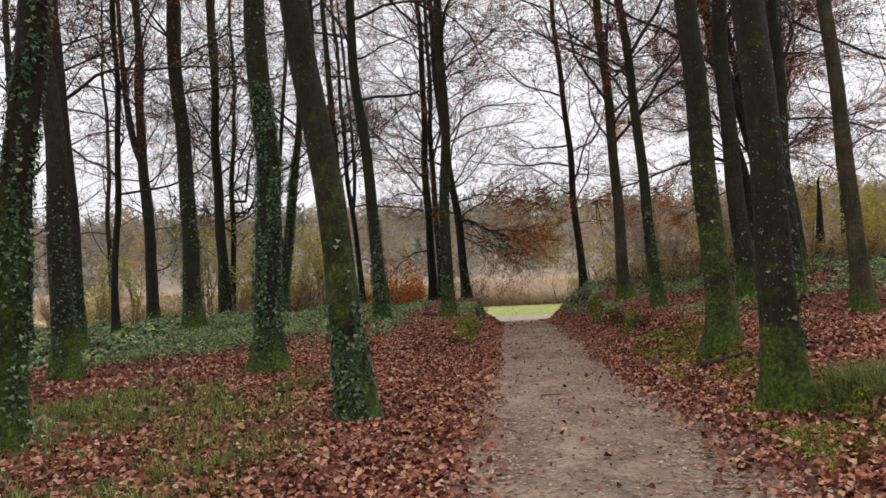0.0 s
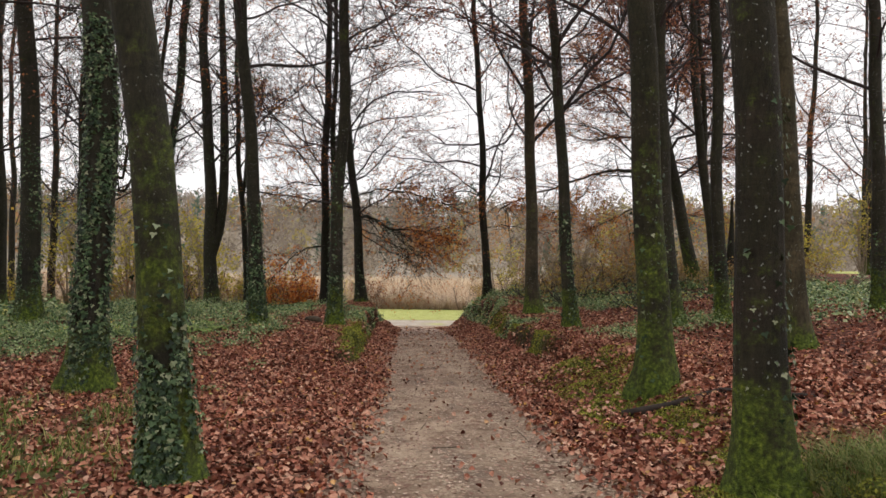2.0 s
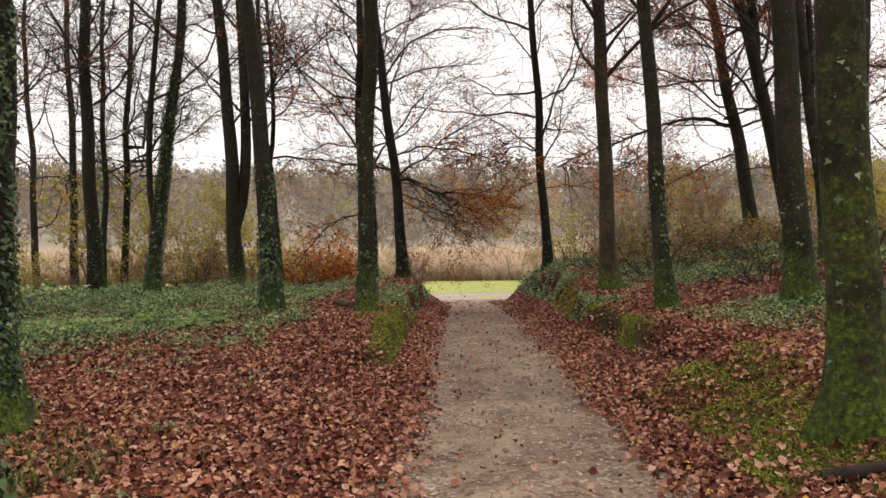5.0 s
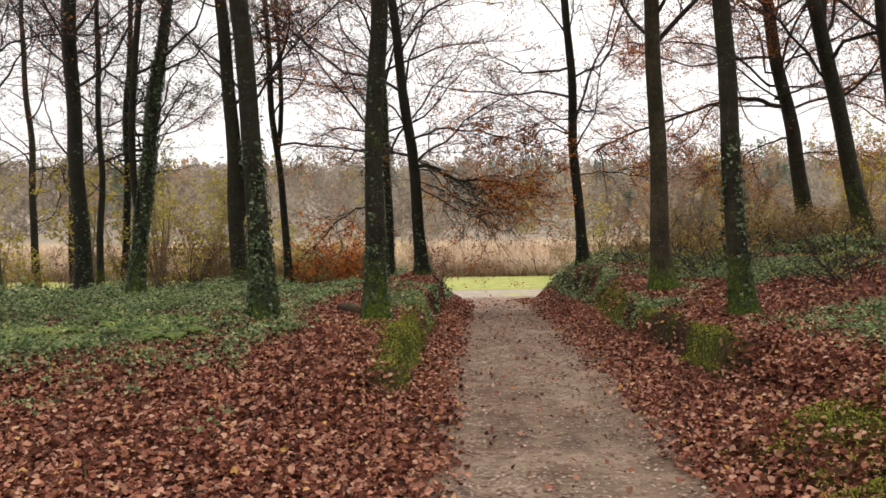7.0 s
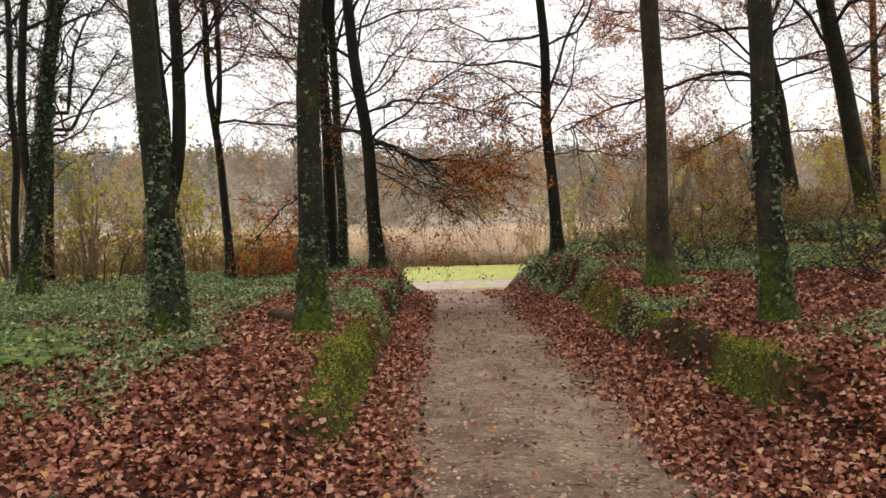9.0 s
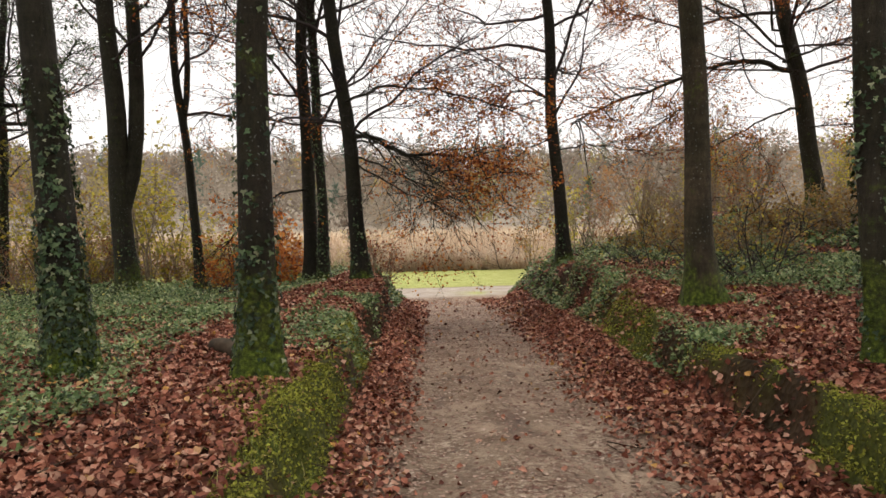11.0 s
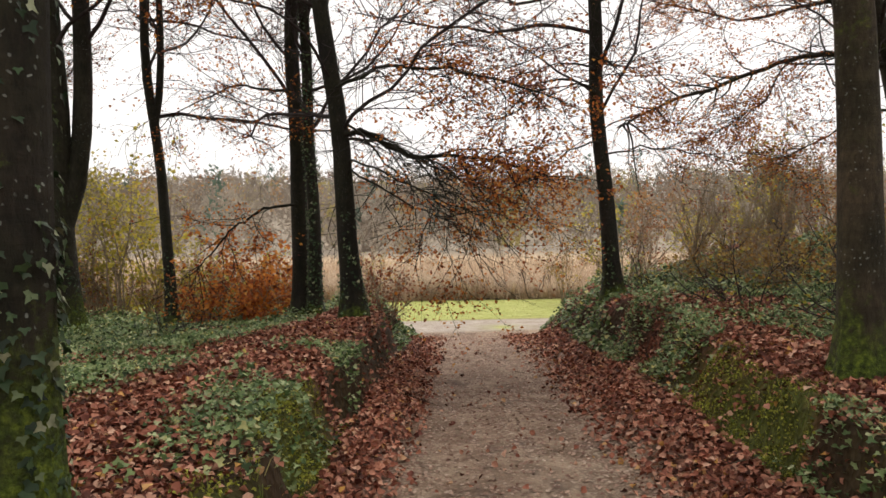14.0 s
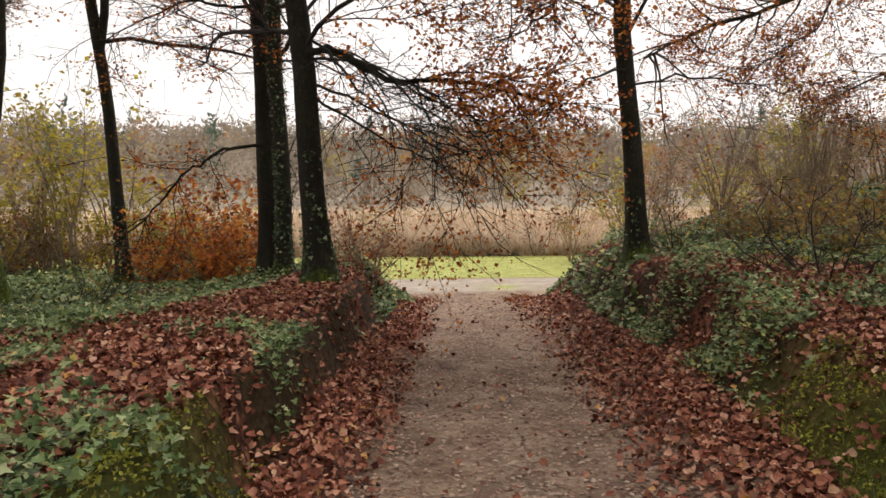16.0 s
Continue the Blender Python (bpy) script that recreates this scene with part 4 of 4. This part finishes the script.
put_copy(kinds[3], 18.2, 31.6, 2.0, 1.0)
arching = shrub("arching_bramble", "arching leafless bramble with a few pale yellow leaves", "bramble", 1.25, 11, 0.10, YELLOW, TWIG, 31, 1.3, 6, "brambles on the bank", 0.055)
put(arching, 6.0, 21.4)
for k, (x, y) in enumerate([(5.4, 23.6), (6.9, 23.0), (7.6, 20.4), (6.2, 25.3), (7.9, 25.0), (5.6, 27.6), (8.8, 22.5), (7.0, 18.6), (9.2, 19.4), (-4.4, 24.6), (-2.2, 26.4)]):
    put_copy(arching, x, y, k * 0.9, 0.75 + 0.07 * (k % 5))
thicket = shrub("bare_thicket", "hazy grey leafless willow thicket beyond the reeds", "thicket", 5.5, 9, 0.0, None, GREYSTEM, 21, 0.6, 5, "far thicket")
put(thicket, 2, 78)
for k in range(44):
    put_copy(thicket, rng.uniform(-75, 75), rng.uniform(74, 96), rng.uniform(0, 6.3), rng.uniform(0.8, 1.4))

# ---- the wood's further trees, and unseen ones added to block skylight ----
behind = [tree(-14, 38, (-0.02, 0), 0.34, "bare grey woodland tree at the valley side", BARK, low=3, leafy=0.2, seed=51, limbs=14, fine=5, group="trees behind"),
          tree(-19, 33, (0.03, 0), 0.3, "bare woodland tree with a few brown leaves", BARK_DARK, low=2.6, leafy=0.45, foliage=BROWN, seed=52, limbs=14, fine=5, group="trees behind"),
          tree(19, 37, (-0.04, 0), 0.36, "bare woodland tree with rust leaves on the slope", BARK, low=3, leafy=0.3, foliage=RUST, seed=53, limbs=14, fine=5, group="trees behind")]
spots = [(-13, 24), (-16, 21), (-14, 14), (-19, 27), (-24, 36), (-22, 20), (-12, 9), (-29, 30), (-11.5, 35.5), (-17, 40),
         (24, 31), (24, 24), (27, 40), (30, 34), (25, 37), (20, 34), (19.5, 28),
         # out of view behind and beside the start: added to darken the trunks' near sides
         (-3, -5), (3.5, -6), (-7, -3), (8, -2), (-1, -11), (6, -12), (-9, -10), (12, -8), (-12, 0), (13, 4), (1, -17), (-6, -18), (15, 11), (-6, 3)]
for k, (x, y) in enumerate(spots):
    ob = copy_thing(behind[k % 3], pose(x, y, float(ground_height(x, y)) - 0.05, 0, 0, float(rng.uniform(0, 360))))
    ob.scale = (1, 1, 1)

# ---- fallen wood and mounds ----
log = Geo()
pts = np.array([(3.05, 9.75, 0), (3.5, 9.62, 0), (3.95, 9.45, 0), (4.3, 9.2, 0), (4.62, 9.0, 0)])
pts[:, 2] = ground_height(pts[:, 0], pts[:, 1]) + 0.03
tube(log, pts + RNG.normal(0, 0.008, pts.shape), np.array([0.05, 0.045, 0.04, 0.035, 0.025]), 9)
tube(log, np.array([pts[2], pts[2] + (0.2, -0.25, 0.06), pts[2] + (0.45, -0.4, 0.03)]), np.array([0.02, 0.015, 0.008]), 6)
tagged(new("fallen_branch", log.mesh("fallen_branch", DEADWOOD)), "dark fallen branch lying on red leaves", "branch")
stub = Geo()
bx, by = -0.37, 18.5
tube(stub, np.array([(bx - 0.14, by + 0.2, 0), (bx - 0.04, by + 0.08, 0.02), (bx + 0.06, by - 0.04, 0.02), (bx + 0.12, by - 0.14, 0)]) + np.array([0, 0, float(ground_height(bx, by)) + 0.06]),
     np.array([0.07, 0.075, 0.075, 0.07]), 12)
tagged(new("log", stub.mesh("log", CUTWOOD)), "short cut log lying behind the tree on the bank", "log")

snag = Geo()
h, line = trunk_line((-0.02, 0), 9.0, np.random.default_rng(5), 24)
stem(snag, h[h < 2.7], line[h < 2.7], 0.16, np.random.default_rng(6), 0.1, 12)
top = line[h < 2.7][-1]
tube(snag, np.array([top, top + (0.01, 0, 0.1), top + (0.05, 0, 0.22)]), np.array([0.06, 0.05, 0.03]), 7)
snag_top = new("dead_stump", snag.mesh("dead_stump", BARK_DARK))
snag_top.location = (13, 27, float(ground_height(13, 27)))
tagged(snag_top, "tall broken dead stump on the slope", "stump")


def fern(seed):
    """A fern: arching fronds, each with its own row of leaflets."""
    rng = np.random.default_rng(seed + 900)
    root = tagged(new("fern"), "pale green fern among ivy on the wood floor", "fern", "ferns in the ivy")
    for k in range(8):
        az, ln = k * 0.785 + rng.normal(0, 0.2), rng.uniform(0.38, 0.6)
        u = np.linspace(0, 1, 9)
        out = np.array([math.cos(az), math.sin(az), 0])
        line = out * (u * ln * 0.9)[:, None] + np.array([0, 0, 1]) * (ln * (0.75 * u - 0.6 * u * u) - 0.03)[:, None]
        geo = Geo()
        tube(geo, line, np.linspace(0.004, 0.0015, 9), 4)
        p, d = along(line, np.linspace(0.12, 0.99, 22))
        side = np.cross(d, np.array([0, 0, 1.0]))
        for s in (-1, 1):
            ahead = unit(side * s + d * 0.4 + rng.normal(0, 0.08, d.shape))
            up = unit(np.cross(ahead, d) * -s + np.array([0, 0, 0.3]))
            size = 0.16 * np.sin(np.linspace(0.5, 3.0, 22)) + 0.02
            leaves(geo, p + ahead * size[:, None] * 0.5, (np.cross(ahead, up), ahead, up), size, 0.16, 0.05, False)
        part("frond", geo, FERN, root, flat=True)
    return root


plants = [fern(1), fern(2)]
put(plants[0], -2.3, 16.6)
put(plants[1], -3.1, 17.5)
for k, (x, y) in enumerate([(-2.9, 16.9), (-3.3, 16.2), (-2.6, 17.6), (-3.9, 17.0), (-4.2, 16.2), (-4.6, 17.4), (-3.5, 18.3), (-5.4, 16.6)]):
    put_copy(plants[k % 2], x, y, k * 1.3, 0.8 + 0.08 * (k % 5))

geo = Geo()
rng = np.random.default_rng(12)
x, y = scatter(420, -4, 7, 5, 30, lambda x, y: 1 - 0.8 * is_path(x, y), rng)
az, ln = rng.uniform(0, 6.28, len(x)), rng.uniform(0.12, 0.5, len(x))
ex, ey = x + np.cos(az) * ln, y + np.sin(az) * ln
sticks(geo, np.stack([x, y, ground_height(x, y) + 0.045], -1), np.stack([ex, ey, ground_height(ex, ey) + 0.04], -1), 0.006, 0.003)
stuff("fallen_twigs", geo, CUTWOOD, "thin dead twigs lying on the leaves", "twigs", False)

# ---- leaves on the ground ----
rng = np.random.default_rng(3)


def litter_density(x, y):
    d = np.abs(x - path_middle(y))
    verge = smooth(1.3 + 0.2 * smooth(10.5, 6.5, y), 0.6, d)
    there = 1 - 0.99 * verge * is_path(x, y) - 0.5 * is_ivy(x, y) - 0.75 * is_moss(x, y) - 0.55 * is_grass(x, y) - 0.5 * is_earth(x, y)
    return np.clip(there, 0.012, 1)


geo = Geo()
for n, x0, x1, y0, y1, size in ((76000, -3.5, 5.5, 1.5, 11, 0.05), (150000, -3.5, 5.5, 11, 25, 0.046), (26000, -3.5, 5.5, 25, 36, 0.065), (40000, -14, -3.5, 1.5, 32, 0.07), (52000, 5.5, 16, 1.5, 32, 0.065)):
    fade = 1.2
    n = int(n * (x1 - x0 + fade) * (y1 - y0 + fade) / ((x1 - x0) * (y1 - y0)))
    x, y = scatter(n, x0 - fade / 2, x1 + fade / 2, y0 - fade / 2, y1 + fade / 2, lambda x, y: litter_density(x, y)
                   * np.clip((x - x0) / fade + 0.5, 0, 1) * np.clip((x1 - x) / fade + 0.5, 0, 1)
                   * np.clip((y - y0) / fade + 0.5, 0, 1) * np.clip((y1 - y) / fade + 0.5, 0, 1), rng)
    at = np.stack([x, y, ground_height(x, y) + rng.uniform(0.006, 0.045, len(x))], -1)
    leaves(geo, at, leaf_frame(len(x), (0, 0, 1), rng, 0.55), size * rng.uniform(0.5, 1.4, len(x)), 0.62, 0.34, size < 0.064)
stuff("leaf_litter", geo, LITTER, "thick carpet of fallen red-brown beech leaves", "leaves")
geo = Geo()
x, y = scatter(190000, -1, 5, 2.2, 37, lambda x, y: is_path(x, y) * (0.3 + 0.6 * smooth(0.4, 0.95, np.abs(x - path_middle(y))) + 0.25 * smooth(15, 24, y)), rng)
at = np.stack([x, y, ground_height(x, y) + 0.006], -1)
leaves(geo, at, leaf_frame(len(x), (0, 0, 1), rng, 0.2), rng.uniform(0.01, 0.045, len(x)), 0.62, 0.1, False)
stuff("path_leaves", geo, PALE_LITTER, "scattered trodden leaves on the gravel path", "leaves")

# ---- ivy carpet, moss, grass ----
geo = Geo()
for n, x0, x1, y0, y1, size in ((82000, -6, 1.8, 12, 25, 0.036), (22000, -6, 2, 25, 34, 0.065), (26000, -15, -6, 12, 34, 0.09), (66000, 3, 8, 12, 25, 0.038), (28000, 3, 14, 25, 34, 0.07), (30000, 8, 17, 13, 25, 0.07)):
    x, y = scatter(n * 2, x0, x1, y0, y1, lambda x, y: is_ivy(x, y) * (0.35 + 0.65 * smooth(0.3, 0.6, patchy(x, y, 0.35, 77))), rng)
    lift = rng.beta(1.5, 1.5, len(x)) * (0.03 + 0.4 * patchy(x, y, 0.9, 78) ** 2 * (0.3 + patchy(x, y, 0.28, 79)))
    at = np.stack([x, y, ground_height(x, y) + 0.02 + lift], -1)
    leaves(geo, at, leaf_frame(len(x), (0, -0.15, 1), rng, 0.55), size * rng.uniform(0.6, 1.55, len(x)), 0.66, 0.16, False, size < 0.05)
cx, cy = rng.uniform(-4.5, -0.8, 46), rng.uniform(5.5, 15.5, 46)
k = np.repeat(np.arange(46), 14)
x, y = cx[k] + rng.normal(0, 0.07, len(k)), cy[k] + rng.normal(0, 0.07, len(k))
at = np.stack([x, y, ground_height(x, y) + rng.uniform(0.03, 0.11, len(k))], -1)
leaves(geo, at, leaf_frame(len(k), (0, -0.15, 1), rng, 0.5), rng.uniform(0.025, 0.055, len(k)), 0.66, 0.16, False, True)
stuff("ivy_carpet", geo, IVY, "dark green ivy and bramble covering the wood floor", "ivy")
geo = Geo()
x, y = scatter(900000, -1.5, 6, 4, 28, lambda x, y: is_moss(x, y) * smooth(0.2, 0.5, patchy(x, y, 0.17, 91) + 0.15), rng)
at = np.stack([x, y, ground_height(x, y) + rng.uniform(0, 0.02, len(x)) + 0.15 * patchy(x, y, 0.17, 91) ** 2 * patchy(x, y, 0.5, 92)], -1)
leaves(geo, at, leaf_frame(len(x), (0, -0.3, 0.6), rng, 0.8), rng.uniform(0.011, 0.034, len(x)), 0.45, 0.25, False)
stuff("bank_moss", geo, MOSSLEAF, "yellow-green moss cushions on the path's banks", "moss")


def blades(geo, x, y, tall, rng, wide=0.008, lean=0.5):
    foot = np.stack([x, y, ground_height(x, y) - 0.01], -1)
    n = len(x)
    az = rng.uniform(0, 6.283, n)
    side = np.stack([-np.sin(az), np.cos(az), 0 * az], -1) * wide
    out = np.stack([np.cos(az), np.sin(az), 0 * az], -1)
    t = (tall * rng.uniform(0.5, 1.2, n))[:, None]
    bend = t * lean * rng.uniform(0.1, 1, (n, 1))
    mid = foot + out * bend * 0.35 + np.array([0, 0, 1]) * t * 0.6
    tip = foot + out * bend + np.array([0, 0, 1]) * t * 0.95
    v = np.stack([foot - side, foot + side, mid + side * 0.7, mid - side * 0.7, tip], 1)
    base = np.arange(n)[:, None] * 5
    geo.add(v.reshape(-1, 3), base + np.array([0, 1, 2, 3]))
    geo.f.append(base + np.array([3, 2, 4]) + geo.n - n * 5)


geo = Geo()
x, y = scatter(110000, -9, 4.5, 3, 15, lambda x, y: is_grass(x, y) * smooth(0.35, 0.6, patchy(x, y, 0.3, 55)), rng)
blades(geo, x, y, 0.15, rng, 0.0055, 1.3)
bx, by = rng.normal(3.6, 0.3, 2600), rng.normal(6.72, 0.26, 2600)
keep = patchy(bx, by, 0.25, 57) > 0.3
blades(geo, bx[keep], by[keep], 0.19, rng, 0.0035, 3.2)
x, y = scatter(22000, -0.6, 5.0, 14.4, 21, lambda x, y: is_moss(x, y) * smooth(0.45, 0.65, patchy(x, y, 0.6, 56)), rng)
blades(geo, x, y, 0.1, rng, 0.0035, 1.8)
stuff("woodland_grass", geo, BLADES, "tufts of rough grass between the fallen leaves", "grass")
geo = Geo()
x, y = rng.uniform(-20, 20, 12000), rng.uniform(39.8, 46.9, 12000)
blades(geo, x, y, 0.05, rng, 0.007, 1.5)
stuff("meadow_grass", geo, MEADOW, "strip of bright mown meadow grass beyond the lane", "grass")
geo = Geo()
y = 46.6 + 30 * rng.random(38000) ** 1.7
x = rng.uniform(-1, 1, 38000) * (22 + (y - 46) * 1.3) + 2
blades(geo, x, y, 0.35 + 0.5 * patchy(x, y, 3.0, 61) + 0.45 * patchy(x, y, 0.8, 62), rng, 0.03, 1.2)
x, y = rng.uniform(-22, 22, 9000), rng.uniform(46.3, 47.4, 9000)
blades(geo, x, y, 0.45, rng, 0.016, 1.3)
stuff("reed_bed", geo, REED, "pale straw-coloured bed of dry reeds", "reeds")

# ---- the wooded hill across the valley ----
FARWOOD, nt, p, out = material("far_bare_wood_hazed")
tint = node(nt, "VertexColor", layer_name="tint").outputs[0]
rnd = node(nt, "NewGeometry").outputs["Random Per Island"]
nt.links.new(mixc(nt, 0.6, tint, ramp(nt, rnd, [(0.0, (0.9, 0.9, 0.9)), (1.0, (1.1, 1.1, 1.1))]), "MULTIPLY"), p.inputs["Base Color"])
p.inputs["Roughness"].default_value = 0.9
p.inputs["Specular IOR Level"].default_value = 0.0
both = node(nt, "BsdfTranslucent")
nt.links.new(p.inputs["Base Color"].links[0].from_socket, both.inputs["Color"])
nt.links.new(node(nt, "MixShader", {0: 0.5, 1: p.outputs[0], 2: both.outputs[0]}).outputs[0], out.inputs[0])
geo = Geo()
count = 2700
ty = 92 + 230 * rng.random(count) ** 0.9
tx = rng.uniform(-1, 1, count) * (30 + ty * 0.85)
tz = ground_height(tx, ty)
# crown colours lightened towards grey, so distance haze is painted into them
hazed_tones = np.array([(0.28, 0.24, 0.195), (0.36, 0.315, 0.255), (0.23, 0.195, 0.16), (0.40, 0.25, 0.13), (0.37, 0.315, 0.14), (0.13, 0.18, 0.14)])
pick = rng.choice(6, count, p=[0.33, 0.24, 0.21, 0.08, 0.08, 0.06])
per = 110
tall = rng.uniform(4.6, 9.5, count) * np.where(pick == 5, 1.25, 1.0) * (0.6 + 0.8 * patchy(tx, ty, 24, 71))
k = np.repeat(np.arange(count), per)
u = rng.random(len(k))
wide = np.where(pick[k] == 5, 0.26 * (1.05 - u), 0.33 * np.sin(np.pi * np.clip(0.12 + 0.86 * u, 0, 1)) ** 0.7) * tall[k]
a = rng.uniform(0, 6.283, len(k))
rr = wide * np.sqrt(rng.random(len(k)))
c = np.stack([tx[k] + rr * np.cos(a), ty[k] + rr * np.sin(a), tz[k] + tall[k] * (0.08 + 0.92 * u)], -1)
grow = unit(np.stack([np.cos(a) * rr / tall[k] * 2, np.sin(a) * rr / tall[k] * 2, np.full(len(k), 0.35)], -1) + rng.normal(0, 0.5, (len(k), 3)))
side = unit(np.cross(grow, rng.normal(0, 1, (len(k), 3))))
ln = (rng.uniform(0.3, 0.95, len(k)))[:, None]
v = np.stack([c - side * ln * 0.24, c + side * ln * 0.24, c + grow * ln * 1.2], 1)
geo.add(v.reshape(-1, 3), np.arange(len(k) * 3).reshape(-1, 3), np.repeat(np.c_[hazed_tones[pick], np.ones(count)][k], 3, axis=0))
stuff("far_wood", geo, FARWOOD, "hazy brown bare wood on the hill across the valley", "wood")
